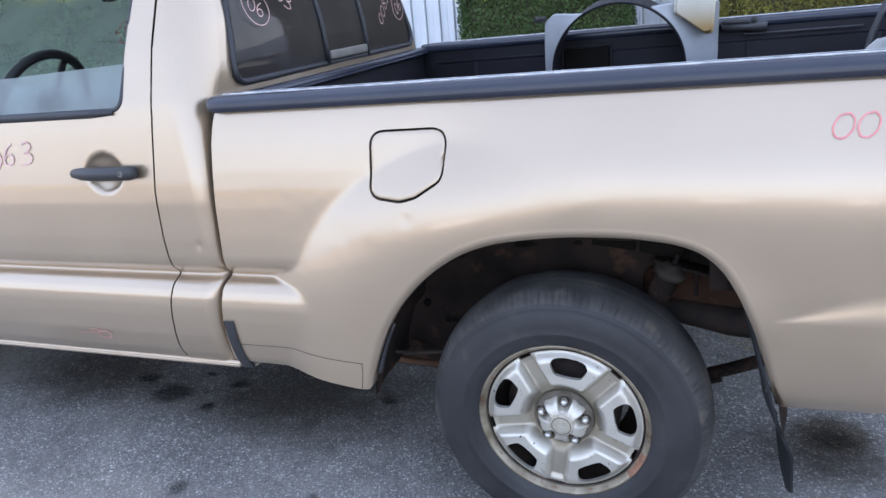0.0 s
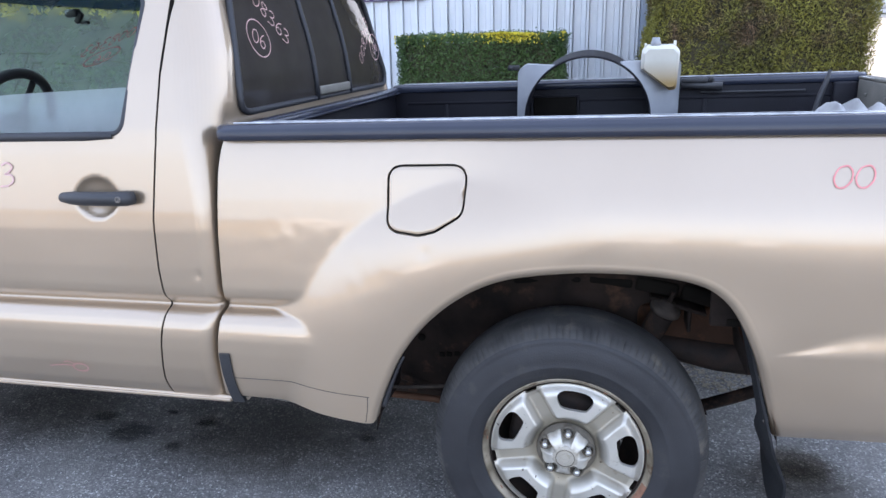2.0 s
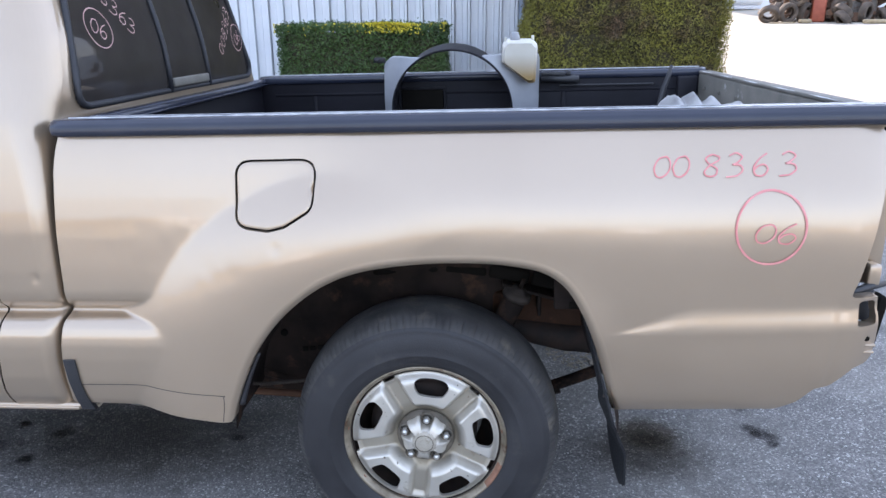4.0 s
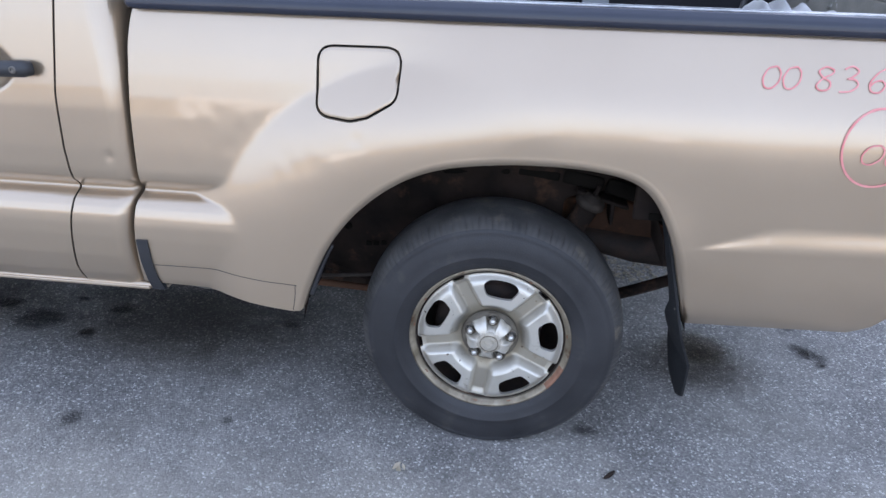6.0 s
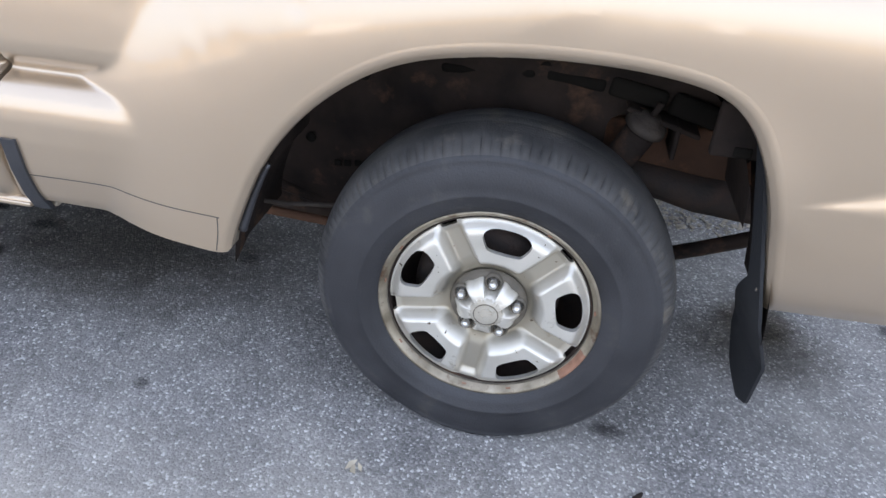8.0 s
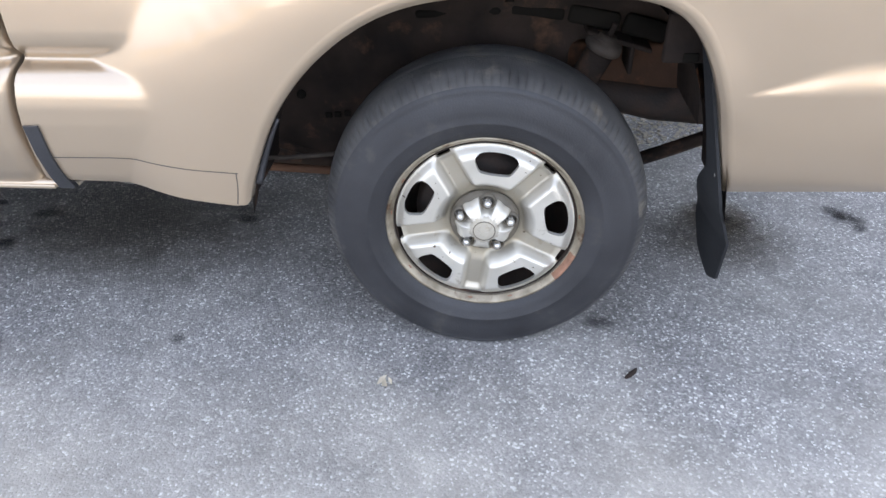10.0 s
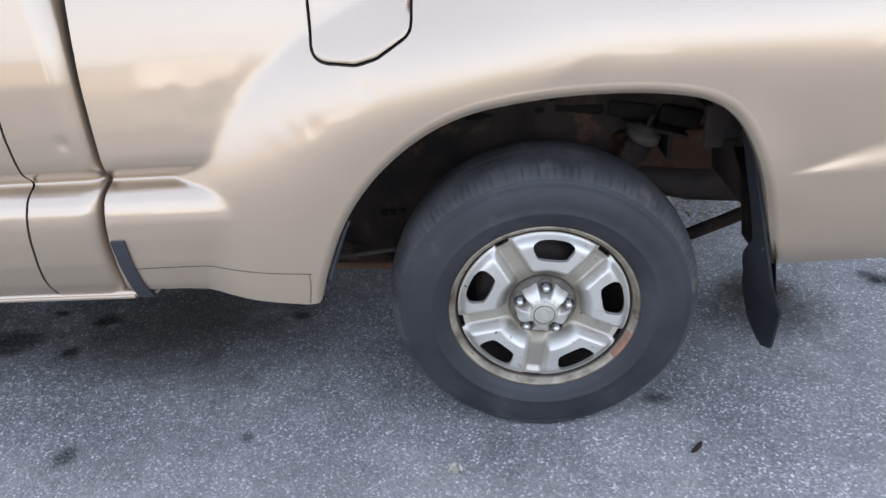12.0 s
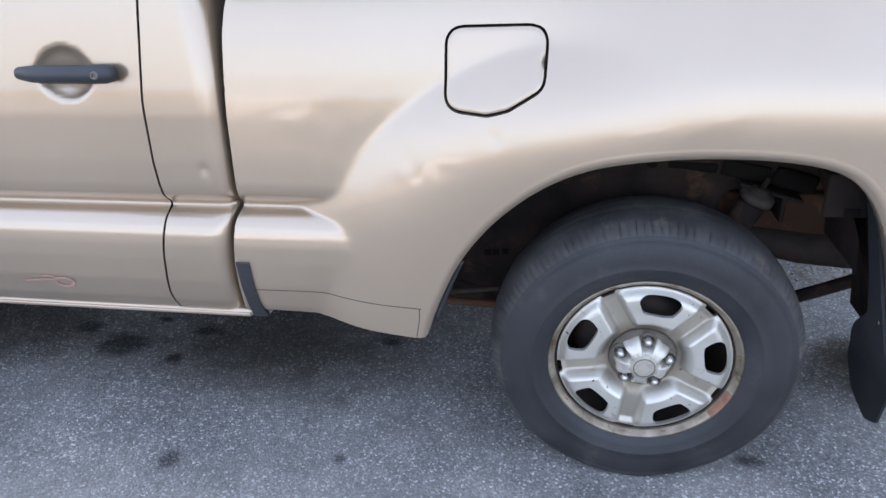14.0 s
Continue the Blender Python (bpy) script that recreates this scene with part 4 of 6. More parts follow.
def on_rear(y, z, lift=0.0):
    return (rear_x(y, z) + lift, y, z)


RW = part("rear_window", tube([on_rear(y, z, 0.002) for y, z in grown(REAR_WINDOW, -0.002)], 0.0098, 8, True), TRIM, TRUCK, "three-part sliding rear window with a black rubber frame")
a, b = np.meshgrid(np.linspace(-0.66, 0.70, 92), np.linspace(1.17, 1.55, 36))


def glass_place(p, q):
    return np.interp(q, *REAR_WALL) + 0.016 * (1 - (p / 0.80) ** 2) - 0.006, p, q


part("glass_pane", sheet(a, b, glass_place, (), REAR_WINDOW, 0.012, 0.0), TINTED, RW, "dark tinted glass with pink chalk numbers")
for y in (-0.112, 0.208):
    part("mullion", tube([on_rear(y * (1 - 0.10 * (z - 1.18)), z, 0.001) for z in np.linspace(1.175, 1.545, 6)], 0.0085, 8), TRIM, RW)
part("slider_sill", box_bm(0.012, 0.29, 0.030, 0.005, on_rear(0.048, 1.204, 0.002)), GATE, RW, "grey lower edge of the sliding pane")


def rear_plane(y, z):
    return on_rear(y, z, 0.0035)


# numbers chalked slanting on the two outer panes
def slanted(strokes, origin, turn):
    c, s = math.cos(radians(turn)), math.sin(radians(turn))
    return [[(origin[0] + x * c - z * s, origin[1] + x * s + z * c) for x, z in st] for st in strokes]


wring = [[(0.060 * math.cos(g), 0.052 * math.sin(g)) for g in np.linspace(1.0, 7.6, 16)]]
ribbons(slanted(write("008363", (-0.10, 0.0), (0.036, 0.044), (0, 0.040, 0.080, 0.120, 0.160, 0.200)), (-0.386, 1.443), -40), 0.0025, None, "chalk_digit", PINK, RW, rear_plane)
ribbon(slanted(wring, (-0.458, 1.378), -20), 0.0025, None, "chalk_ring", PINK, RW, rear_plane)
ribbons(slanted(write("06", (-0.034, -0.021), (0.033, 0.042), (0, 0.035)), (-0.458, 1.378), -24), 0.0025, None, "chalk_digit", PINK, RW, rear_plane)
ribbons(slanted(write("008363", (-0.12, 0.0), (0.036, 0.042), (0, 0.043, 0.086, 0.129, 0.172, 0.215)), (0.466, 1.350), 40), 0.0025, None, "chalk_digit", PINK, RW, rear_plane)
ribbon(slanted(wring, (0.575, 1.340), 20), 0.0025, None, "chalk_ring", PINK, RW, rear_plane)
ribbons(slanted(write("06", (-0.034, -0.021), (0.033, 0.042), (0, 0.035)), (0.575, 1.340), 25), 0.0025, None, "chalk_digit", PINK, RW, rear_plane)

DOOR_FRONT = -2.16
WINDOW = rounded([(-1.134, 1.150), (-1.080, 1.470), (-1.11, 1.555), (-1.62, 1.560), (-2.05, 1.150)], 0.040)
PANE = rounded([(-1.140, 1.13), (-1.112, 1.262), (-1.93, 1.240), (-2.05, 1.13)], 0.01)


def build_door(side):
    u, z = np.meshgrid(np.linspace(0, 1, 150), np.concatenate([np.linspace(0.432, 0.640, 30), np.linspace(0.6435, 0.735, 27), np.linspace(0.7415, 1.60, 120)]))
    front = np.interp(z, [0.43, 1.12, 1.60], [DOOR_FRONT, DOOR_FRONT, -1.66])
    x = front + u * (door_seam(z) - 0.0028 - front)

    def place(p, q):
        h = cab_half(p, q)
        if side < 0:
            e = ((p + 1.222) / 0.064) ** 2 + ((q - 0.986) / 0.054) ** 2
            h = h - 0.016 * np.sqrt(np.clip(1 - e, 0, 1))
        return p, side * h, q
    door = part("cab_door", sheet(x, z, place, [WINDOW], None, 0.0074, 0.02, (0, -side, 0)), PAINT, TRUCK, "beige painted door with a black pull handle")
    pa, pb = np.meshgrid(np.linspace(-2.08, -1.03, 60), np.linspace(1.13, 1.58, 30))
    part("door_glass", sheet(pa, pb, lambda p, q: (p, side * (np.interp(q, *CAB) - 0.014), q), (), grown(PANE, 0.004), 0.017, 0.0), GLASS, door, "half lowered clear side window")
    part("window_seal", tube([(p, side * (float(np.interp(q, *CAB)) - 0.004), q) for p, q in WINDOW], 0.0075, 8, True), TRIM, door)
    belt = [(p, side * (float(np.interp(1.146, *CAB)) + 0.002), 1.146) for p in np.linspace(-2.04, -1.16, 12)]
    part("belt_moulding", tube(belt, [0.010] * 11 + [0.006], 8, False, 1.2), TRIM, door, "black rubber strip under the window")
    hb = [(p + 0.014, side * (float(np.interp(0.990, *CAB)) + o), 0.990) for p, o in ((-1.338, 0.004), (-1.326, 0.014), (-1.29, 0.022), (-1.25, 0.026), (-1.20, 0.027), (-1.16, 0.027), (-1.125, 0.022), (-1.114, 0.008))]
    part("door_handle", tube(hb, [0.009, 0.014, 0.0185, 0.0200, 0.0200, 0.0205, 0.0205, 0.017], 14, False, 0.95), BLACK, door, "black plastic pull handle")
    return door


DOOR = build_door(-1)
build_door(1)
part("key_lock", lathe([(0.0, -0.003), (0.0045, -0.003), (0.0055, -0.005), (0.008, -0.004), (0.009, 0.0), (0.009, 0.012)], 20), STEEL, DOOR, "small round door lock", pose(-1.124, -(float(np.interp(0.99, *CAB)) + 0.041), 0.991))
ribbon([[(-1.66, 1.04), (-1.62, 1.06), (-1.60, 1.03), (-1.63, 1.0), (-1.66, 1.02), (-1.65, 1.04)]], 0.004, cab_half, "faded_mark", PINK, DOOR)
ribbons(write("63", (-1.595, 1.018), (0.048, 0.058), (0, 0.072), 0.1), 0.0040, cab_half, "written_digit", PINK, DOOR)
ribbon([[(-1.35 + 0.024 * math.cos(g), 0.500 + 0.013 * math.sin(g)) for g in np.linspace(0.4, 7.0, 14)]], 0.0050, cab_half, "smudged_mark", FADED, DOOR)
ribbon([[(-1.372, 0.504), (-1.395, 0.506), (-1.425, 0.503), (-1.455, 0.498)], [(-1.368, 0.512), (-1.385, 0.519), (-1.40, 0.515)]], 0.0035, cab_half, "smudged_mark", FADED, DOOR)
# door shut line backing and sill
part("door_gap", tube([(float(door_seam(np.array(z))), -(float(np.interp(z, *CAB)) - (0.008 if z < 1.22 else 0.0045)), z) for z in np.linspace(0.43, 1.6, 60)], 0.006, 6), GAP, TRUCK)
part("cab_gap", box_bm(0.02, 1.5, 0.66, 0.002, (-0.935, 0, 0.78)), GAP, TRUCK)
for s in (-1, 1):
    part("sill", box_bm(1.30, 0.10, 0.020, 0.008, (-1.55, s * 0.792, 0.420)), PAINT, TRUCK)
    part("sill_lip", box_bm(1.28, 0.016, 0.010, 0.003, (-1.545, s * 0.838, 0.417)), PAINT, TRUCK)
    part("rear_sill_end", box_bm(0.080, 0.05, 0.012, 0.004, (-0.905, s * 0.798, 0.413)), PALE_TAN, TRUCK, "bare bent tab at the sill's end")
    part("sill_pipe", tube([(-0.87, s * 0.74, 0.392), (-0.80, s * 0.75, 0.380), (-0.70, s * 0.75, 0.386), (-0.60, s * 0.73, 0.400)], 0.007, 8), STEEL, TRUCK)
gz = np.linspace(0.573, 0.414, 16)
ga = np.array([[-0.912 + 0.005 * step01(-z, -0.52, -0.40) + (0.030 + 0.006 * step01(-z, -0.47, -0.41)) * k for k in np.linspace(0, 1, 6)] for z in gz])
gb = np.repeat(gz[:, None], 6, 1)
part("corner_guard", sheet(ga, gb, lambda p, q: (p + 0.010, -(np.interp(q, *BED) + 0.006 - 0.004 * np.abs((p - ga.min()) / 0.04 - 0.5) ** 2), q), (), None, 0.01, 0.012), BLACK, TRUCK, "black rubber guard strip at the cab corner")

# roof, windscreen, bonnet and nose
a, b = np.meshgrid(np.linspace(-1.70, -0.955, 30), np.linspace(-1, 1, 30))
part("roof", mesh_from("roof", np.stack([a.ravel(), (b * 0.665).ravel(), (1.625 + 0.035 * (1 - b ** 2) + 0.02 * (1 - ((a + 1.33) / 0.38) ** 2)).ravel()], 1),
                       [(i * 30 + j, i * 30 + j + 1, (i + 1) * 30 + j + 1, (i + 1) * 30 + j) for i in range(29) for j in range(29)]), PAINT, TRUCK)
part("headliner", box_bm(0.70, 1.26, 0.02, 0.005, (-1.33, 0, 1.60)), HEAD, TRUCK)
ws = []
for t in np.linspace(0, 1, 14):
    for k in np.linspace(-1, 1, 20):
        hw = 0.76 - 0.11 * t
        ws.append((-2.20 + 0.52 * t - 0.09 * (1 - k * k) * (1 - 0.5 * t), k * hw, 1.13 + 0.49 * t))
WS = part("windscreen", mesh_from("windscreen", ws, [(i * 20 + j, i * 20 + j + 1, (i + 1) * 20 + j + 1, (i + 1) * 20 + j) for i in range(13) for j in range(19)]), SCREEN, TRUCK, "dark green tinted windscreen with red marker numbers")
band = []
for t in np.linspace(0.80, 1.0, 6):
    for k in np.linspace(-1, 1, 20):
        band.append((-2.203 + 0.52 * t - 0.09 * (1 - k * k) * (1 - 0.5 * t), k * (0.755 - 0.11 * t), 1.133 + 0.49 * t))
part("shade_band", mesh_from("shade_band", band, [(i * 20 + j, i * 20 + j + 1, (i + 1) * 20 + j + 1, (i + 1) * 20 + j) for i in range(5) for j in range(19)]), BAND, WS, "dark blue shade band")
for s in (-1, 1):
    part("windscreen_pillar", tube([(-2.20 + 0.52 * t, s * (0.775 - 0.11 * t), 1.12 + 0.50 * t) for t in np.linspace(0, 1, 6)], 0.032, 8), PAINT, TRUCK)


def bonnet():
    n, m = 30, 30
    verts = []
    for i in range(n):
        t = i / (n - 1)
        x = -2.20 - 1.02 * t
        for j in range(m):
            k = -1 + 2 * j / (m - 1)
            verts.append((x - 0.16 * (1 - k * k) * t ** 2, k * (0.80 - 0.05 * t), 1.12 - 0.16 * t ** 1.6 + 0.035 * (1 - k * k) - 0.05 * abs(k) ** 6))
    return mesh_from("bonnet", verts, [(i * m + j, i * m + j + 1, (i + 1) * m + j + 1, (i + 1) * m + j) for i in range(n - 1) for j in range(m - 1)])


part("bonnet", bonnet(), PAINT, TRUCK)
FARCH = spline([(-3.24, 0.36), (-3.20, 0.55), (-3.08, 0.73), (-2.90, 0.81), (-2.70, 0.80), (-2.50, 0.70), (-2.40, 0.54), (-2.37, 0.36)], 8)
for s in (-1, 1):
    x, z = np.meshgrid(np.linspace(-3.35, DOOR_FRONT - 0.004, 90), np.linspace(0.43, 1.075, 60))
    part("front_wing", sheet(x, z, lambda p, q: (p, s * (np.interp(q, *BED_PLAIN) + 0.02 - 0.12 * step01(-p, 3.1, 3.4)), q), [np.concatenate([FARCH, [(-2.37, 0.2), (-3.24, 0.2)]])], None, 0.0135, 0.03, (0, -s, 0)), PAINT, TRUCK)
part("nose", box_bm(0.30, 1.52, 0.52, 0.08, (-3.36, 0, 0.78), None, 4), PAINT, TRUCK)
part("front_bumper", box_bm(0.28, 1.66, 0.24, 0.07, (-3.46, 0, 0.50), None, 4), PAINT, TRUCK)

# cab inside
part("cab_floor", box_bm(1.9, 1.5, 0.03, 0.005, (-1.75, 0, 0.46)), UNDER, TRUCK)
part("firewall", box_bm(0.03, 1.5, 0.66, 0.005, (-2.36, 0, 0.78)), UNDER, TRUCK)
dash = []
dprof = spline([(-2.30, 1.135), (-2.14, 1.165), (-2.00, 1.165), (-1.93, 1.12), (-1.92, 1.02), (-1.97, 0.85)], 5)
for y in np.linspace(-0.76, 0.76, 24):
    bulge = 0.030 * math.exp(-((y + 0.36) / 0.19) ** 2)
    for x, z in dprof:
        dash.append((x + 0.4 * bulge, y, z + bulge * (1 if -2.2 < x < -1.95 else 0.3)))
nd = len(dprof)
part("dashboard", mesh_from("dashboard", dash, [(i * nd + j, i * nd + j + 1, (i + 1) * nd + j + 1, (i + 1) * nd + j) for i in range(23) for j in range(nd - 1)]), DASH, TRUCK, "pale grey dashboard")
def on_dash(x, y):
    bulge = 0.030 * math.exp(-((y + 0.36) / 0.19) ** 2)
    xs, zs = zip(*sorted((float(p), float(q)) for p, q in dprof[:11]))
    return (x + 0.4 * bulge, y, float(np.interp(x, xs, zs)) + bulge + 0.002)


part("dash_seam", tube([on_dash(-2.045, y) for y in np.linspace(-0.72, 0.70, 40)], 0.0028, 6), TRIM, TRUCK)
part("dash_seam", tube([on_dash(-2.19 + 0.16 * k, 0.02 + 0.10 * k) for k in np.linspace(0, 1, 10)], 0.0022, 6), TRIM, TRUCK)
part("defroster_vent", tube([on_dash(x, y) for x, y in ((-2.17, -0.62), (-2.13, -0.62), (-2.13, -0.20), (-2.17, -0.20))], 0.004, 6, True), TRIM, TRUCK, "dark slot of the defroster vent")
part("dash_tray", tube([on_dash(x, y) for x, y in ((-2.16, 0.12), (-2.08, 0.12), (-2.08, 0.42), (-2.16, 0.42))], 0.0035, 6, True), BLACK, TRUCK, "shallow tray moulded into the dashboard")
SW = part("steering_wheel", tube([(0.192 * math.cos(g), 0.192 * math.sin(g), 0) for g in np.linspace(0, 2 * math.pi, 48, endpoint=False)], 0.0175, 10, True), BLACK, TRUCK, "black steering wheel", pose(-1.945, -0.34, 1.128, 0, -66, 0))
for g in (25, 155, 270):
    part("spoke", tube([(0.05 * math.cos(radians(g)), 0.05 * math.sin(radians(g)), -0.02), (0.18 * math.cos(radians(g)), 0.18 * math.sin(radians(g)), 0)], 0.014, 8, False, 0.5), BLACK, SW)
part("hub", box_bm(0.12, 0.12, 0.04, 0.018, (0, 0, -0.02)), BLACK, SW)
part("steering_column", tube([(-1.945, -0.36, 1.115), (-2.14, -0.36, 1.02)], 0.04, 10), BLACK, TRUCK)
part("bench_seat", join_bm(box_bm(0.50, 1.32, 0.18, 0.06, (-1.42, 0, 0.72), None, 4), box_bm(0.16, 1.32, 0.56, 0.06, (-1.12, 0, 0.98), pose(0, 0, 0, 0, 10, 0), 4)), SEAT, TRUCK, "grey beige cloth bench seat")
part("mirror_mount", join_bm(box_bm(0.055, 0.035, 0.030, 0.010, (-1.845, -0.05, 1.505)), box_bm(0.020, 0.020, 0.045, 0.006, (-1.822, -0.05, 1.487), pose(0, 0, 0, 0, 40, 0)), box_bm(0.030, 0.018, 0.012, 0.004, (-1.80, -0.05, 1.470))), BLACK, TRUCK, "broken-off black mirror mount")



def on_screen(p, q):
    return (-2.20 + 0.52 * (q - 1.13) / 0.49 - 0.09 * (1 - (p / 0.70) ** 2) * (1 - 0.5 * (q - 1.13) / 0.49) + 0.006, p, q)


# numbers on the outside of the windscreen, seen reversed from the cab
number = [[(0.372 - x, 1.43 - 0.40 * x + z) for x, z in st] for st in write("008363", (0, 0), (0.030, 0.040), (0, 0.036, 0.072, 0.108, 0.144, 0.180))]
ribbons(number, 0.0042, None, "written_digit", MARKER, WS, on_screen)
ribbon([[(0.289 + 0.076 * math.cos(g), 1.348 + 0.030 * math.sin(g) + 0.022 * math.cos(g)) for g in np.linspace(0.6, 7.2, 18)]], 0.0042, None, "hand_drawn_ring", MARKER, WS, on_screen)
ribbons([[(0.327 - x, 1.340 - 0.30 * x + z) for x, z in st] for st in write("06", (0, 0), (0.030, 0.030), (0, 0.036))], 0.0042, None, "written_digit", MARKER, WS, on_screen)

# ---- underbody ----
for s in (-1, 1):
    part("frame_rail", box_bm(4.2, 0.07, 0.13, 0.012, (-1.10, s * 0.47, 0.555)), CHASSIS, TRUCK, "rusty brown chassis rail")
    part("rail_hole", lathe([(0.0, 0.0), (0.013, 0.0), (0.013, 0.01)], 16), GAP, TRUCK, "", pose(0.470, s * 0.507, 0.572, 0, 0, 0 if s < 0 else 180))
    part("tow_bracket", tube([(0.16, s * 0.50, 0.530), (0.26, s * 0.50, 0.503), (0.40, s * 0.50, 0.478), (0.60, s * 0.50, 0.466), (0.85, s * 0.50, 0.465)], [0.020, 0.034, 0.042, 0.046, 0.045], 12), DRUM, TRUCK)
    a, b = np.meshgrid(np.linspace(-0.60, 0.56, 80), np.linspace(0.30, 0.90, 48))
    window = rounded([(0.185, 0.20), (0.185, 0.640), (0.60, 0.640), (0.60, 0.20)], 0.03)
    low = rounded([(-0.20, 0.28), (-0.18, 0.36), (-0.10, 0.50), (0.10, 0.50), (0.2, 0.28)], 0.03)
    ruff = lambda p, q: (p, s * (0.530 + 0.012 * np.sin(9 * p + 4) * np.sin(7 * q) + 0.010 * step01(np.abs(q - 0.70), 0.035, 0.02) + 0.012 * step01(p, -0.28, -0.24) * step01(-p, -0.02, 0.02)), q)
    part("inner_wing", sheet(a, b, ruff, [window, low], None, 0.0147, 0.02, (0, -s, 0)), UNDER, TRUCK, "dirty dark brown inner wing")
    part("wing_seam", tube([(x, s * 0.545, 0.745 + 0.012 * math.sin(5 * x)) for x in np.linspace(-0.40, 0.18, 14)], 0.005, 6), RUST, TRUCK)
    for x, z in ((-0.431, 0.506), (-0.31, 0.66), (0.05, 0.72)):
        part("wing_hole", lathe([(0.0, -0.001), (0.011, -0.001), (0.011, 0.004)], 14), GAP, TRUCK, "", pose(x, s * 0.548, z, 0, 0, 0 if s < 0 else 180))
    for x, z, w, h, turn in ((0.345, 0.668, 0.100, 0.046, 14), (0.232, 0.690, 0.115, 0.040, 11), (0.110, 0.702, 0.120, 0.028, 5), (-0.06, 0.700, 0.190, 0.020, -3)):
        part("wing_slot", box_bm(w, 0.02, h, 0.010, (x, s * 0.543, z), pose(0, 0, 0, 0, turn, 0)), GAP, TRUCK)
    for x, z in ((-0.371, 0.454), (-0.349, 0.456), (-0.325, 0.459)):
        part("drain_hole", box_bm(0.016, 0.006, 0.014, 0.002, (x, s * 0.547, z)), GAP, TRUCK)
    spring = spline([(-0.62, 0.40), (-0.3, 0.31), (0, 0.275), (0.3, 0.31), (0.60, 0.43)], 8)
    LS = part("leaf_spring", tube([(x, s * 0.52, z) for x, z in spring], 0.032, 4, False, 0.55), UNDER, TRUCK, "rusty leaf spring")
    part("spring_leaf", tube([(x, s * 0.52, z - 0.018) for x, z in spring[6:-6]], 0.032, 4, False, 0.45), UNDER, LS)
    part("spring_leaf", tube([(x, s * 0.52, z - 0.034) for x, z in spring[10:-10]], 0.032, 4, False, 0.45), UNDER, LS)
    part("spring_shackle", box_bm(0.03, 0.06, 0.12, 0.006, (0.60, s * 0.52, 0.47)), STEEL, TRUCK)
    SH = part("shock_absorber", tube([(0.09, s * 0.57, 0.30), (0.215, s * 0.585, 0.56)], 0.024, 14), UNDER, TRUCK, "dark shock absorber")
    part("shock_cover", tube([(0.165, s * 0.58, 0.452), (0.172, s * 0.58, 0.468), (0.245, s * 0.588, 0.628)], [0.026, 0.032, 0.032], 14), UNDER, SH)
    # cup mount: a shallow pressed dish with a folded rim on an arm from the rail
    dish = lathe([(0.0, 0.018), (0.022, 0.018), (0.026, 0.010), (0.038, 0.008), (0.046, 0.000), (0.048, -0.016), (0.044, -0.016), (0.042, -0.004), (0.0, 0.0)], 28)
    part("shock_mount", dish, MOUNT, TRUCK, "dirty cup-shaped shock absorber mount", pose(0.256, s * 0.587, 0.652) @ pose(0, 0, 0, 90, 0, 0) @ pose(0, 0, 0, 12, 0, -20) @ Matrix.Scale(0.86, 4))
    part("mount_arm", join_bm(box_bm(0.15, 0.09, 0.010, 0.004, (0.285, s * 0.545, 0.652), pose(0, 0, 0, 0, 16, 0)), box_bm(0.010, 0.09, 0.07, 0.004, (0.315, s * 0.545, 0.615))), UNDER, TRUCK)
    part("shock_bolt", tube([(0.262, s * 0.588, 0.665), (0.272, s * 0.590, 0.692)], 0.0065, 6), UNDER, SH)
    part("brake_drum", lathe([(0.0, -0.06), (0.13, -0.06), (0.145, -0.045), (0.145, 0.03), (0.0, 0.03)], 48), DRUM, TRUCK, "", pose(0, s * 0.70, 0.325))
    part("liner_edge", box_bm(0.10, 0.20, 0.014, 0.004, (0.375, s * 0.72, 0.775), pose(0, 0, 0, 0, 20, 0)), UNDER, TRUCK)
    part("liner_bracket", box_bm(0.085, 0.02, 0.095, 0.006, (0.385, s * 0.735, 0.712)), UNDER, TRUCK, "dusty grey end of the arch liner")
    part("bracket_hole", box_bm(0.030, 0.006, 0.018, 0.006, (0.395, s * 0.7455, 0.678)), GAP, TRUCK)
    part("brake_line", tube([(-0.62, s * 0.60, 0.345), (-0.40, s * 0.61, 0.340), (-0.25, s * 0.60, 0.325)], 0.011, 8), CHASSIS, TRUCK, "rusty brown brake cable tube")
    part("side_pipe", tube([(-0.75, s * 0.66, 0.392), (-0.45, s * 0.66, 0.398), (-0.30, s * 0.64, 0.405)], 0.0055, 8), MOUNT, TRUCK)
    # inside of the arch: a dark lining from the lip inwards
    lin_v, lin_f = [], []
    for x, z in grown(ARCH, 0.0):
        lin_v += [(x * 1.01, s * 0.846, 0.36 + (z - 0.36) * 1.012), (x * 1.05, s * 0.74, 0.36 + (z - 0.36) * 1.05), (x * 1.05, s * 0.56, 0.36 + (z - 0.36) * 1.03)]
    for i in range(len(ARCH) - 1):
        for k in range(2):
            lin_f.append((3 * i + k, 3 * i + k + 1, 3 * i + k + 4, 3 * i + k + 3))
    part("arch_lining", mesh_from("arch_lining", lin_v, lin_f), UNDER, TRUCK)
part("rear_axle", tube([(0, y, 0.325) for y in np.linspace(-0.66, 0.66, 9)], [0.045, 0.045, 0.045, 0.07, 0.12, 0.07, 0.045, 0.045, 0.045], 16), UNDER, TRUCK)
part("crossmember", box_bm(0.08, 0.94, 0.08, 0.01, (0.62, 0, 0.50)), UNDER, TRUCK)
part("fuel_tank", box_bm(0.75, 0.42, 0.22, 0.05, (-1.0, -0.22, 0.38), None, 4), UNDER, TRUCK)
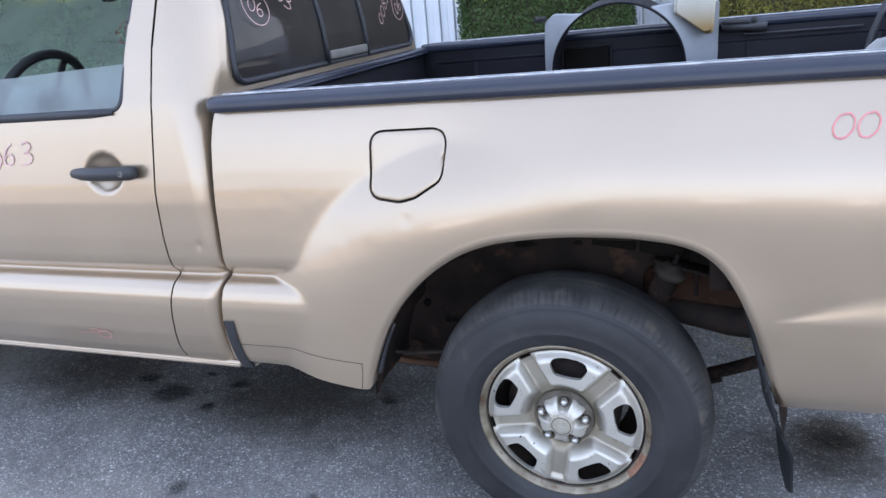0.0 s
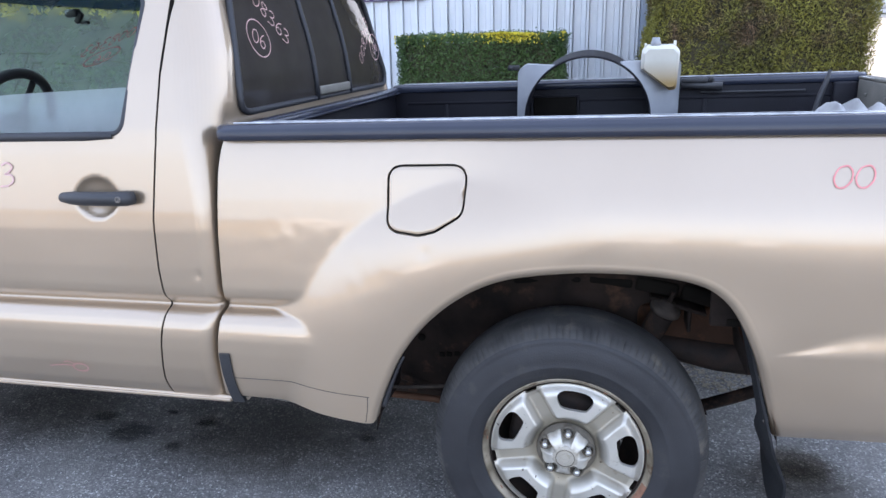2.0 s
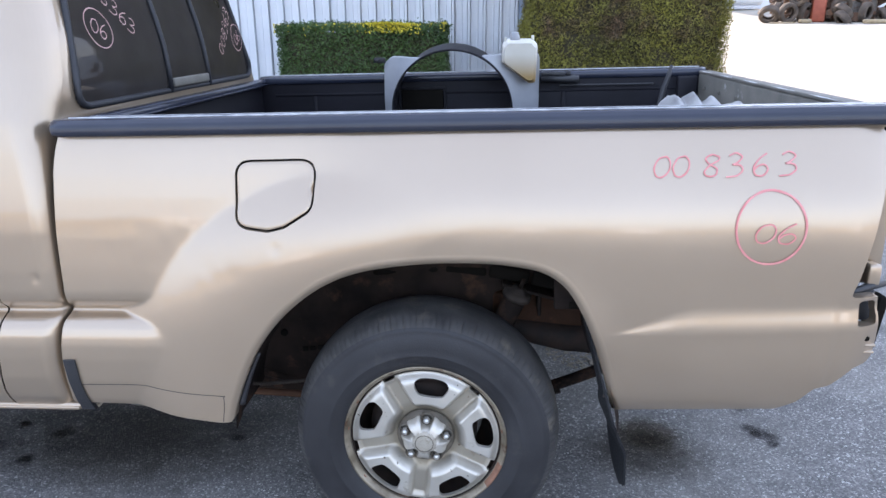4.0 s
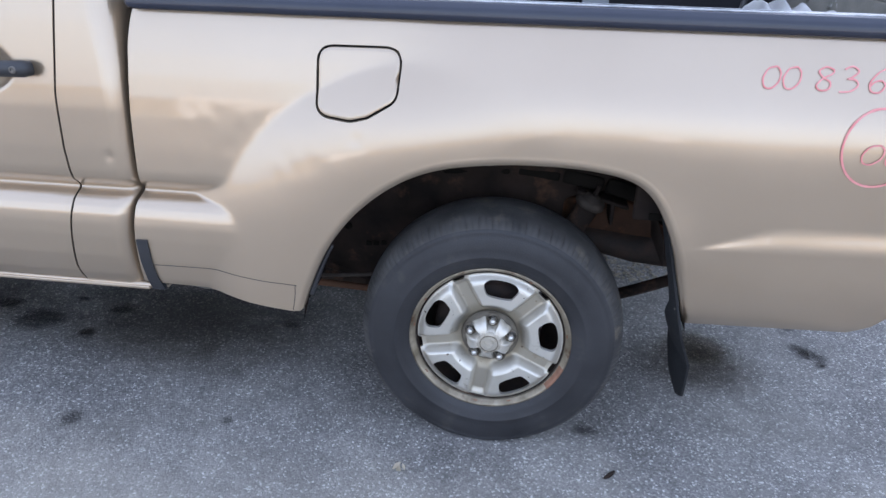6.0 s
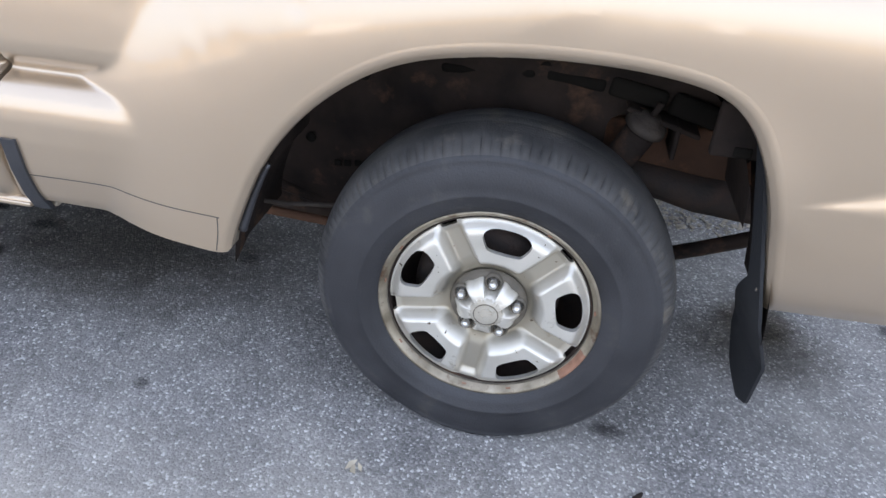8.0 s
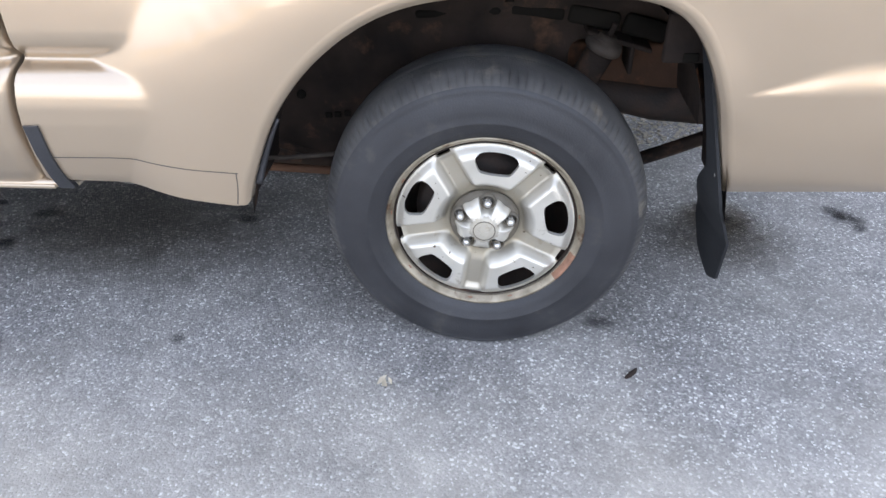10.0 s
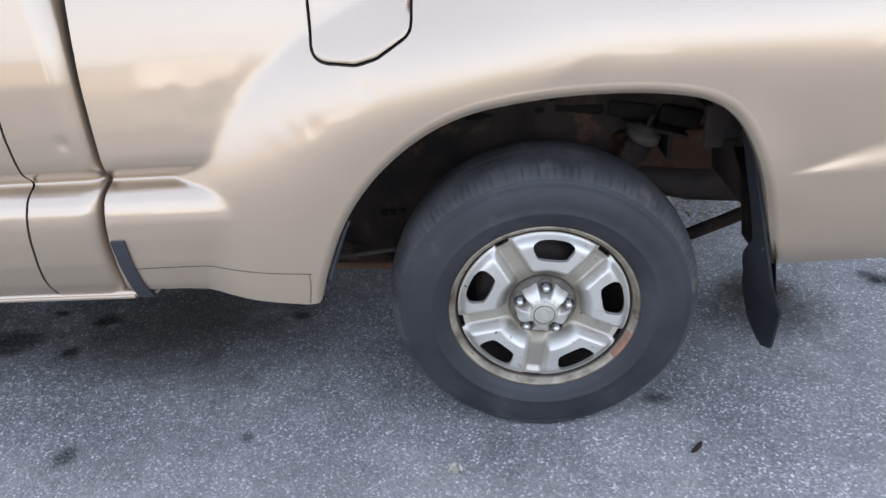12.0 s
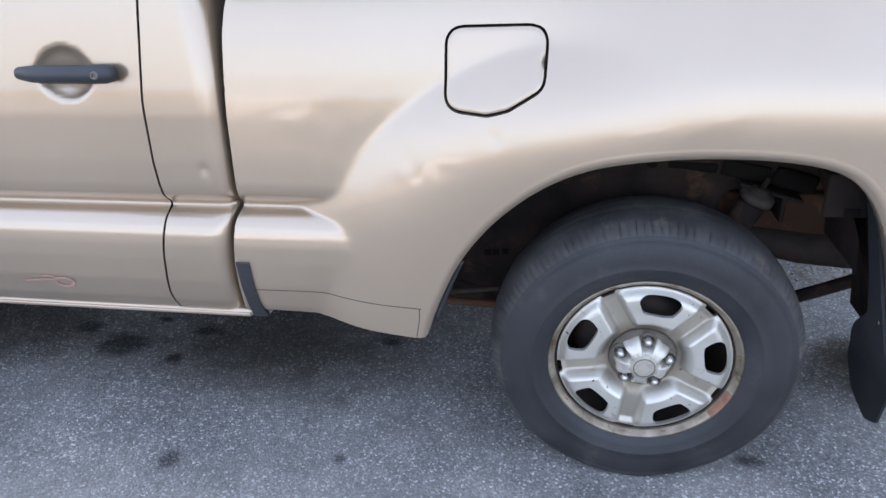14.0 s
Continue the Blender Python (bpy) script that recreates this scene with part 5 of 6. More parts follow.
part("bed_underside", box_bm(1.95, 0.96, 0.02, 0.003, (0.10, 0, 0.63)), UNDER, TRUCK)
# wide plates and an unseen tail box, added to keep light from underneath
part("bed_underside", box_bm(0.50, 1.60, 0.02, 0.003, (0.79, 0, 0.60)), UNDER, TRUCK)
part("bed_underside", box_bm(0.34, 1.60, 0.02, 0.003, (-0.70, 0, 0.60)), UNDER, TRUCK)
part("under_tail_blocker", box_bm(0.05, 1.50, 0.20, 0.01, (1.02, 0, 0.57)), UNDER, TRUCK)


FLAP_SHAPE = rounded([(0.0, 0.735), (0.036, 0.735), (0.044, 0.55), (0.056, 0.470), (0.110, 0.415), (0.160, 0.350), (0.188, 0.305), (0.192, 0.265), (0.150, 0.200), (0.070, 0.165), (0.030, 0.185), (0.004, 0.30)], 0.012)


def mudflap(side):
    """A narrow strip down the arch's edge that widens into a hanging, bent blade."""
    w, z = np.meshgrid(np.linspace(-0.01, 0.26, 44), np.linspace(0.15, 0.75, 90))

    def place(p, q):
        t = np.clip((0.735 - q) / 0.57, 0, 1)
        x = 0.395 + 0.115 * np.minimum(1, t / 0.75) + 0.028 * np.maximum(0, t - 0.6) / 0.4 - 0.085 * p * np.minimum(1, t / 0.5) - 0.008 * np.sin(np.pi * np.clip(p / 0.21, 0, 1))
        return x, side * (0.842 - 0.035 * np.maximum(0, t - 0.55) - p), q
    return sheet(w, z, place, (), FLAP_SHAPE, 0.0063, 0.006, (1, 0, 0))


for s in (-1, 1):
    MF = part("mud_flap", mudflap(s), FLAP, TRUCK, "black rubber mud flap")
    part("flap_bolt", lathe([(0, -0.004), (0.006, -0.003), (0.007, 0.0), (0.007, 0.006)], 12), STEEL, MF, "", pose(0.470, s * 0.825, 0.470, 0, 0, 60))

# ---- wheels ----
HUB_X, HUB_Z = 0.009, 0.322
FACE = 0.806      # half width at the rim's outer edge


def tyre_mesh(groups=126):
    """Sidewall and tread turned about y; shoulder slots, tread grooves; squashed where it stands."""
    prof = [(0.204, 0.002), (0.211, -0.007), (0.217, -0.010), (0.224, -0.0165), (0.236, -0.022), (0.250, -0.0255), (0.2525, -0.0272), (0.255, -0.0260), (0.272, -0.0280), (0.290, -0.0270),
            (0.306, -0.0230), (0.3145, -0.0195), (0.3165, -0.0200), (0.3250, -0.0140), (0.3325, -0.0060), (0.3395, 0.003), (0.3450, 0.014), (0.3485, 0.026), (0.3505, 0.037),
            (0.35065, 0.0385), (0.3509, 0.0405), (0.3514, 0.0425), (0.3535, 0.060), (0.3540, 0.066), (0.35375, 0.0675), (0.35375, 0.0700), (0.3543, 0.0715), (0.3545, 0.085)]
    prof = prof + [(r, 0.170 - h) for r, h in prof[::-1]][1:]
    n = len(prof)
    verts, faces = [], []
    spots = (0.0, 0.05, 0.15, 0.20, 0.60)
    for k in range(groups * 5):
        g = 2 * math.pi * (k // 5 + spots[k % 5]) / groups
        slot = k % 5 in (1, 2)
        for i, (r, h) in enumerate(prof):
            j = min(i, n - 1 - i)
            if slot and 14 <= j <= 16:
                r -= (0.0022, 0.0050, 0.0020)[j - 14] * (0.35 + 0.65 * abs(math.sin(1.7 * (k // 5))))
            x, z = r * math.cos(g), r * math.sin(g)
            low = -HUB_Z + 0.001
            sag = max(0.0, low + 0.05 - z) / 0.05
            z = max(z, low)
            if sag > 0:
                h += (-0.012 if j == i else 0.012) * min(1, sag) ** 2 * (1 if 0.22 < r < 0.325 else 0.4)
            verts.append((x, h, z))
    m = groups * 5
    for k in range(m):
        k2 = (k + 1) % m
        for i in range(n - 1):
            faces.append((k * n + i, k * n + i + 1, k2 * n + i + 1, k2 * n + i))
    me = mesh_from("tyre", verts, faces)
    me.materials.append(RUBBER)
    me.materials.append(TREAD)
    me.polygons.foreach_set("material_index", [1 if 13 <= min(f % (n - 1), n - 2 - f % (n - 1)) else 0 for f in range(len(faces))])
    return me


WINDOW_TURN = 82.0        # degrees of the first slot in the disc
SLOTS = []
for i in range(5):
    g = radians(WINDOW_TURN + 72 * i)
    flat_slot = [(-0.045, 0.163), (-0.032, 0.1765), (0.0, 0.1805), (0.032, 0.1765), (0.045, 0.163), (0.037, 0.141), (0.024, 0.1315), (-0.024, 0.1315), (-0.037, 0.141)]
    SLOTS.append(spline([(x * math.sin(g) + r * math.cos(g), -x * math.cos(g) + r * math.sin(g)) for x, r in flat_slot], 5, True))


def disc_depth(x, z):
    """Depth of the pressed wheel disc behind the rim's edge: raised pads round the slots, sunken channels between them."""
    r = np.hypot(x, z)
    ang = np.degrees(np.arctan2(z, x)) - WINDOW_TURN
    off = np.abs((ang + 36) % 72 - 36)                     # 0 at a slot, 36 in a channel
    across = r * np.radians(36 - off)                       # distance from the channel's middle
    pad = step01(across, 0.013, 0.032)
    crown = step01(r, 0.080, 0.112) * (1 - 0.22 * step01(r, 0.165, 0.192))
    depth = 0.024 - 0.030 * crown * pad - 0.006 * crown
    depth = depth + 0.011 * step01(r, 0.174, 0.193) * pad - 0.008 * step01(r, 0.172, 0.190) * (1 - pad)
    return depth + 0.006 * step01(-r, -0.080, -0.066)


def build_wheel():
    wheel = empty("wheel", pose(HUB_X, -FACE, HUB_Z), TRUCK)
    wheel["label"] = "silver five-slot steel wheel with a worn black tyre"
    part("tyre", tyre_mesh(), RUBBER, wheel, "worn dusty black tyre")
    part("rim_barrel", lathe([(0.150, 0.150), (0.176, 0.12), (0.190, 0.07), (0.1965, 0.040), (0.1985, 0.020)], 96), DRUM, wheel)
    part("rim_well", lathe([(0.1985, 0.020), (0.1988, 0.011), (0.2002, 0.005), (0.2012, 0.0030)], 128), GRIME, wheel, "dark dirt in the joint of the rim")
    lip = [(0.2005, 0.0030), (0.2028, -0.0006), (0.205, -0.0034), (0.2080, -0.0085), (0.2115, -0.0112), (0.2148, -0.0098), (0.2162, -0.005), (0.2162, 0.006)]
    part("rim_groove", tube([(0.1972 * math.cos(g), 0.010, 0.1972 * math.sin(g)) for g in np.linspace(0, 2 * math.pi, 90, endpoint=False)], 0.0026, 6, True), UNDER, wheel)
    part("bead_line", tube([(0.2140 * math.cos(g), -0.0035, 0.2140 * math.sin(g)) for g in np.linspace(0, 2 * math.pi, 90, endpoint=False)], 0.0034, 6, True), RUST, wheel)
    part("rim", lathe(lip, 128), LIP, wheel, "grimy rim edge with rust spots")
    part("rust_patch", mesh_from("rust", [(r * math.cos(g), d, r * math.sin(g)) for g in np.radians(np.linspace(-40, -19, 12)) for r, d in ((0.2010, 0.0015), (0.2050, -0.0041), (0.2080, -0.0093), (0.2115, -0.0119), (0.2140, -0.0110))],
                                 [(5 * i + k, 5 * i + k + 1, 5 * i + k + 6, 5 * i + k + 5) for i in range(11) for k in range(4)]), RUST, wheel)
    for g in (148, 172, 262, 288, 215, 8, 330, 62):
        part("rim_mark", box_bm(0.0035, 0.002, 0.010, 0.001, (0.2035, -0.0035, 0)), RUST, wheel, "", pose(0, 0, 0, 0, -g, 0))
    rad = np.linspace(0.060, 0.1940, 58)
    ang = np.linspace(0, 2 * math.pi, 361)
    R, G = np.meshgrid(rad, ang)
    X, Z = R * np.cos(G), R * np.sin(G)
    notch = []
    for i in range(5):
        g = radians(WINDOW_TURN + 36 + 72 * i)
        notch.append(rounded([(r * math.cos(g) - x * math.sin(g), r * math.sin(g) + x * math.cos(g)) for x, r in ((-0.018, 0.203), (-0.016, 0.1850), (0.016, 0.1850), (0.018, 0.203))], 0.004))
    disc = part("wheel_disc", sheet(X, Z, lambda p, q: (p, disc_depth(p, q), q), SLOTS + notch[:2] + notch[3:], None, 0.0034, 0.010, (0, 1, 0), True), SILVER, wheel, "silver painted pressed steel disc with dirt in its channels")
    # chips and baked-on dirt over the disc
    rnd = random.Random(21)
    sv, sf = [], []
    while len(sf) < 22:
        g, r = rnd.uniform(0, 2 * math.pi), 0.075 + 0.115 * rnd.random() ** 0.8
        x, z = r * math.cos(g), r * math.sin(g)
        if min(float(poly_distance(np.array([x]), np.array([z]), h)[0]) for h in SLOTS) < 0.005:
            continue
        size, turn, k0 = rnd.choice((0.0007, 0.0009, 0.0012, 0.0016, 0.0024)), rnd.uniform(0, 6), len(sv)
        for k in range(7):
            q = turn + 2 * math.pi * k / 7
            sr = size * rnd.uniform(0.6, 1.3)
            px, pz = x + 1.7 * sr * math.cos(q) * math.cos(turn) - sr * math.sin(q) * math.sin(turn), z + 1.7 * sr * math.cos(q) * math.sin(turn) + sr * math.sin(q) * math.cos(turn)
            sv.append((px, float(disc_depth(np.array([px]), np.array([pz]))[0]) - 0.0004, pz))
        sf.append(tuple(range(k0, k0 + 7)))
    tagged(part("dirt_specks", mesh_from("specks", sv, sf), SPECK, disc, "brown dirt specks and chips"), kind="stuff")
    # hub cap with a lobe between each pair of nuts
    cap_v, cap_f = [], []
    n, m = 240, 20
    for k in range(n):
        g = 2 * math.pi * k / n
        off = abs((math.degrees(g) - WINDOW_TURN - 2 + 36) % 72 - 36)
        side = 0.0572 * math.sin(radians(off))
        edge = 0.0665 - 0.004 * step01(off, 22, 36)
        if side < 0.0170:
            edge = min(edge, 0.0572 * math.cos(radians(off)) - math.sqrt(0.0170 ** 2 - side ** 2))
        for i in range(m):
            t = i / (m - 1)
            r = edge * t
            d = -0.024 + 0.012 * (r / 0.066) ** 2 + 0.026 * t ** 7
            if r < 0.0312:
                d -= 0.0012
            if 0.0312 <= r < 0.0335:
                d += 0.001
            cap_v.append((r * math.cos(g), d, r * math.sin(g)))
    for k in range(n):
        k2 = (k + 1) % n
        for i in range(m - 1):
            cap_f.append((k * m + i, k * m + i + 1, k2 * m + i + 1, k2 * m + i))
    me = mesh_from("cap", cap_v, cap_f)
    me.materials.append(SILVER)
    me.materials.append(DIRTY_SILVER)
    me.polygons.foreach_set("material_index", [1 if math.hypot(f.center.x, f.center.z) < 0.0325 else 0 for f in me.polygons])
    cap = part("centre_cap", me, None, wheel, "silver five-lobed centre cap with a dull round badge")
    part("badge_rim", tube([(0.0235 * math.cos(g), -0.0245, 0.0235 * math.sin(g)) for g in np.linspace(0, 2 * math.pi, 40, endpoint=False)], 0.0009, 6, True), GRIME, cap)
    part("badge_relief", tube([(0.0105 * math.cos(g), -0.0250, 0.0145 * math.sin(g)) for g in np.linspace(0, 2 * math.pi, 30, endpoint=False)], 0.0009, 6, True), DIRTY_SILVER, cap)
    part("badge_relief", tube([(0.0145 * math.cos(g), -0.0250, 0.004 + 0.0075 * math.sin(g)) for g in np.linspace(0, 2 * math.pi, 30, endpoint=False)], 0.0009, 6, True), DIRTY_SILVER, cap)
    part("hub_plate", lathe([(0.0, 0.010), (0.070, 0.010), (0.076, 0.020)], 60), GRIME, wheel)
    for i in range(5):
        g = radians(WINDOW_TURN + 2 + 72 * i)
        prof = [(0.0, -0.014), (0.004, -0.0135), (0.0068, -0.011), (0.0085, -0.008), (0.0092, 0.004), (0.0125, 0.008), (0.0125, 0.012)]
        part("lug_nut", lathe(prof, 6), CHROME, wheel, "", pose(0.0575 * math.cos(g), 0, 0.0575 * math.sin(g)))
        part("nut_collar", lathe([(0.012, 0.010), (0.0135, 0.003), (0.0165, 0.001), (0.018, 0.011)], 24), GRIME, wheel, "", pose(0.0575 * math.cos(g), 0, 0.0575 * math.sin(g)))
    return wheel


WHEEL = build_wheel()
copy_thing(WHEEL, pose(HUB_X, FACE, HUB_Z, 0, 0, 180))
copy_thing(WHEEL, pose(-2.80, -FACE, HUB_Z + 0.054))
copy_thing(WHEEL, pose(-2.80, FACE, HUB_Z + 0.054, 0, 0, 180))


# ---- things lying in the bed ----
def world_bed(x, y, z):
    """A place given in the truck's own measures, in the world."""
    return TRUCK.matrix_basis @ Vector((x, y, z))


def build_shroud():
    """Square plastic fan shroud with a round opening and a deep ring, standing on edge in the bed."""
    root = empty("fan_shroud", pose(0.030, CENTRE + 0.655, FLOOR_Z + 0.012, 8, 0, 0))
    tagged(root, "grey plastic radiator fan shroud standing on edge in the bed", "fan shroud")
    cx, cz, r = -0.045, 0.337, 0.250
    outline = rounded([(-0.335, 0.0), (0.322, 0.0), (0.318, 0.555), (0.10, 0.560), (-0.10, 0.555), (-0.30, 0.548), (-0.335, 0.52)], 0.02)
    a, b = np.meshgrid(np.arange(-0.35, 0.351, 0.01), np.arange(-0.01, 0.62, 0.01))
    circle = np.array([(cx + r * math.cos(g), cz + r * math.sin(g)) for g in np.linspace(0, 2 * math.pi, 72, endpoint=False)])

    def place(p, q):
        d = np.hypot(p - cx, q - cz)
        return p, 0.05 - 0.085 * np.clip((0.36 - d) / 0.115, 0, 1) ** 1.2, q
    part("plate", sheet(a, b, place, [circle], outline, 0.01, 0.03, (0, 1, 0)), SHROUD, root)
    part("ring", lathe([(r + 0.005, -0.040), (r + 0.002, -0.043), (r - 0.003, -0.040), (r - 0.004, 0.12), (r + 0.003, 0.12), (r + 0.005, -0.040)], 72), LINER, root, "deep black ring of the fan opening", pose(cx, 0, cz))
    part("mounting_tab", join_bm(box_bm(0.05, 0.006, 0.022, 0.003, (-0.352, 0.03, 0.535)), box_bm(0.012, 0.014, 0.012, 0.003, (-0.362, 0.025, 0.535))), BLACK, root)


def build_tank():
    """Translucent white overflow bottle with a slanted bottom."""
    root = empty("overflow_tank", pose(0.264, CENTRE + 0.600, 1.137, 8, 0, 0))
    tagged(root, "white plastic coolant bottle with rusty brown stains fixed to the shroud", "coolant bottle")
    prof = rounded([(-0.075, 0.085), (0.040, 0.0), (0.066, 0.004), (0.070, 0.150), (0.050, 0.172), (-0.055, 0.172), (-0.072, 0.150)], 0.016)
    verts, faces, n = [], [], len(prof)
    ys = [(-0.040, 0.86), (-0.036, 0.95), (-0.026, 1.0), (0.026, 1.0), (0.036, 0.95), (0.040, 0.86)]
    c = prof.mean(axis=0)
    for y, s in ys:
        for p in c + (prof - c) * s:
            verts.append((p[0], y, p[1]))
    for i in range(len(ys) - 1):
        for k in range(n):
            faces.append((i * n + k, i * n + (k + 1) % n, (i + 1) * n + (k + 1) % n, (i + 1) * n + k))
    faces += [tuple(range(n)), tuple((len(ys) - 1) * n + k for k in range(n))]
    me = mesh_from("bottle", verts, faces)
    for f in me.polygons:
        f.use_smooth = len(f.vertices) == 4
    part("bottle", me, TANK, root)
    part("filler_neck", tube([(-0.022, 0, 0.168), (-0.022, 0, 0.186), (-0.022, 0, 0.190), (-0.022, 0, 0.200)], [0.019, 0.019, 0.015, 0.015], 16), SHROUD, root)
    part("spout", tube([(0.050, 0, 0.165), (0.050, 0, 0.188)], 0.006, 8), TANK, root)
    part("nipple", tube([(-0.060, 0, 0.165), (-0.060, 0, 0.180)], 0.005, 8), TANK, root)


build_shroud()
build_tank()


def build_latch():
    root = empty("ratchet_bar", pose(0.43, CENTRE + 0.700, 1.145))
    tagged(root, "black bar with a clamp lying along the far bed edge", "clamp bar")
    part("bar", tube([(-0.07, 0, 0), (0.09, 0, -0.004)], 0.016, 10), BLACK, root)
    part("clamp", join_bm(box_bm(0.10, 0.03, 0.018, 0.004, (-0.02, 0, 0.020)), box_bm(0.02, 0.02, 0.02, 0.004, (0.045, 0, 0.024))), BLACK, root)


build_latch()


def build_tarp():
    """A crumpled sheet of dusty plastic: a slanting ridge with long sharp folds running down from it."""
    n, m = 90, 60
    verts = []
    for i in range(n):
        for j in range(m):
            u, v = i / (n - 1), -1 + 2 * j / (m - 1)
            fold = abs((9.0 * u + 3.6 * v + 0.5 * noise.noise(Vector((3 * u, 2 * v, 0.4)))) % 2 - 1)
            ridge = float(np.interp(u, [0, 0.15, 0.35, 1.0], [0.30, 0.36, 0.392, 0.362]))
            z = ridge * (1 - 0.50 * abs(v) ** 1.3) + 0.036 * (fold - 0.5) * (1 - 0.3 * abs(v)) + 0.010 * noise.noise(Vector((9 * u, 7 * v, 1.3)))
            edge = max(0.0, abs(v) - 0.80) / 0.20
            verts.append((-0.15 + 0.29 * u + 0.06 * v * (1 + 0.1 * math.sin(9 * u)), 0.36 - 0.30 * u + 0.20 * v, max(0.004, z * (1 - edge ** 2))))
    me = mesh_from("tarp", verts, [(i * m + j, i * m + j + 1, (i + 1) * m + j + 1, (i + 1) * m + j) for i in range(n - 1) for j in range(m - 1)])
    tagged(part("plastic_sheet", me, SHEET, None, "", pose(0.89, CENTRE, FLOOR_Z + 0.045)), "crumpled grey plastic sheet heaped in the back of the bed", "plastic sheet")


build_tarp()
strap = tube([world_bed(0.785, 0.42, 0.70), world_bed(0.812, 0.43, 0.95), world_bed(0.840, 0.44, 1.10), world_bed(0.858, 0.443, 1.155), world_bed(0.868, 0.445, 1.195)], [0.014, 0.012, 0.0105, 0.009, 0.006], 10)
tagged(part("prop_rod", strap, BLACK), "black rod leaning upright in the bed", "rod")


# ---- hedges ----
def leaf_cloud(count, spots, size, material, rnd, lean=0.6, slim=0.42):
    """Small folded leaves at the given spots (place, outward normal)."""
    p, nrm = spots(count, rnd)
    d = rnd.normal(size=(count, 3))
    d = d + lean * nrm
    d /= np.linalg.norm(d, axis=1)[:, None]
    t = np.cross(d, rnd.normal(size=(count, 3)))
    t /= np.maximum(np.linalg.norm(t, axis=1)[:, None], 1e-6)
    w = np.cross(d, t)
    s = size * (0.6 + 0.8 * rnd.rand(count))[:, None]
    v = np.stack([p - t * s, p + w * s * slim + d * s * 0.12, p + t * s, p - w * s * slim + d * s * 0.12], 1).reshape(-1, 3)
    i = 4 * np.arange(count)[:, None]
    f = np.concatenate([i + np.array([[0, 1, 2]]), i + np.array([[0, 2, 3]])])
    me = bpy.data.meshes.new("leaves")
    me.vertices.add(len(v))
    me.vertices.foreach_set("co", v.astype(np.float32).ravel())
    me.loops.add(f.size)
    me.loops.foreach_set("vertex_index", f.astype(np.int32).ravel())
    me.polygons.add(len(f))
    me.polygons.foreach_set("loop_start", (3 * np.arange(len(f))).astype(np.int32))
    me.update(calc_edges=True)
    me.validate()
    me.materials.append(material)
    return me


def wavy(p, amount, freq):
    return amount * np.array([noise.noise(Vector(q * freq)) for q in p])


def box_spots(x0, x1, y0, y1, z0, z1, wave, freq, faces=("front", "top", "left", "right")):
    area = {"front": (x1 - x0) * (z1 - z0), "top": (x1 - x0) * (y1 - y0), "left": (y1 - y0) * (z1 - z0), "right": (y1 - y0) * (z1 - z0)}
    tot = sum(area[f] for f in faces)

    def make(count, rnd):
        P, N = [], []
        left = count
        for k, f in enumerate(faces):
            c = left if k == len(faces) - 1 else int(count * area[f] / tot)
            left -= c
            u, v = rnd.rand(c), rnd.rand(c)
            if f == "front":
                q, nn = np.stack([x0 + u * (x1 - x0), np.full(c, y0), z0 + v * (z1 - z0)], 1), (0, -1, 0)
            elif f == "top":
                q, nn = np.stack([x0 + u * (x1 - x0), y0 + v * (y1 - y0), np.full(c, z1)], 1), (0, 0, 1)
            elif f == "left":
                q, nn = np.stack([np.full(c, x0), y0 + u * (y1 - y0), z0 + v * (z1 - z0)], 1), (-1, 0, 0)
            else:
                q, nn = np.stack([np.full(c, x1), y0 + u * (y1 - y0), z0 + v * (z1 - z0)], 1), (1, 0, 0)
            nn = np.array(nn, float)
            off = wavy(q, wave, freq) + wavy(q, wave * 0.6, freq * 3.1) + rnd.normal(0, 0.018, c) - 0.05 * rnd.rand(c)
            P.append(q + off[:, None] * nn)
            N.append(np.tile(nn, (c, 1)))
        return np.concatenate(P), np.concatenate(N)
    return make


def build_hedge(label, x0, x1, y0, y1, top, count, size, material, wave, seed, gold=(), slim=0.42):
    z0 = ground_z(y0) - 0.05
    root = empty("hedge", pose(0, 0, 0))
    tagged(root, label, "hedge")
    inner = box_bm(x1 - x0 - 0.16, y1 - y0 - 0.16, top - z0 - 0.08, 0.05, ((x0 + x1) / 2, (y0 + y1) / 2, (top + z0) / 2 - 0.04))
    part("hedge_core", inner, TWIGS, root)
    rnd = np.random.RandomState(seed)
    tagged(part("leaves", leaf_cloud(count, box_spots(x0, x1, y0, y1, z0, top, wave, 2.2), size, material, rnd, 0.6, slim), None, root), kind="stuff")
    # golden leaves; the widely spread patches paint sunlight onto the hedge's rim
    for middle, spread, n in gold:
        rim_depth = 7.0 * size

        def patch(c, r):
            x = np.clip(r.normal(middle, spread, c), x0, x1)
            rim = r.rand(c) < 0.5
            y = np.where(rim, y0 - 0.02 * r.rand(c), y0 + 0.4 * r.rand(c))
            z = np.where(rim, top + 0.01 - rim_depth * r.rand(c) ** 2, top + 0.015 * r.rand(c))
            q = np.stack([x, y, z], 1)
            nn = np.tile((0.0, -0.6, 0.8), (c, 1))
            return q + wavy(q, wave, 2.2)[:, None] * nn * 0.7, nn
        tagged(part("gold_sunlit_leaves", leaf_cloud(n, patch, size * 1.1, LEAF_GOLD, rnd), None, root, "golden yellow leaves, some coloured to look sunlit"), kind="stuff")


build_hedge("clipped dark green box hedge with a golden yellow top patch", -2.32, -0.43, 8.0, 8.9, 1.395, 60000, 0.015, LEAF_DARK, 0.045, 3, ((-1.02, 0.14, 1300), (-1.2, 0.75, 260)))
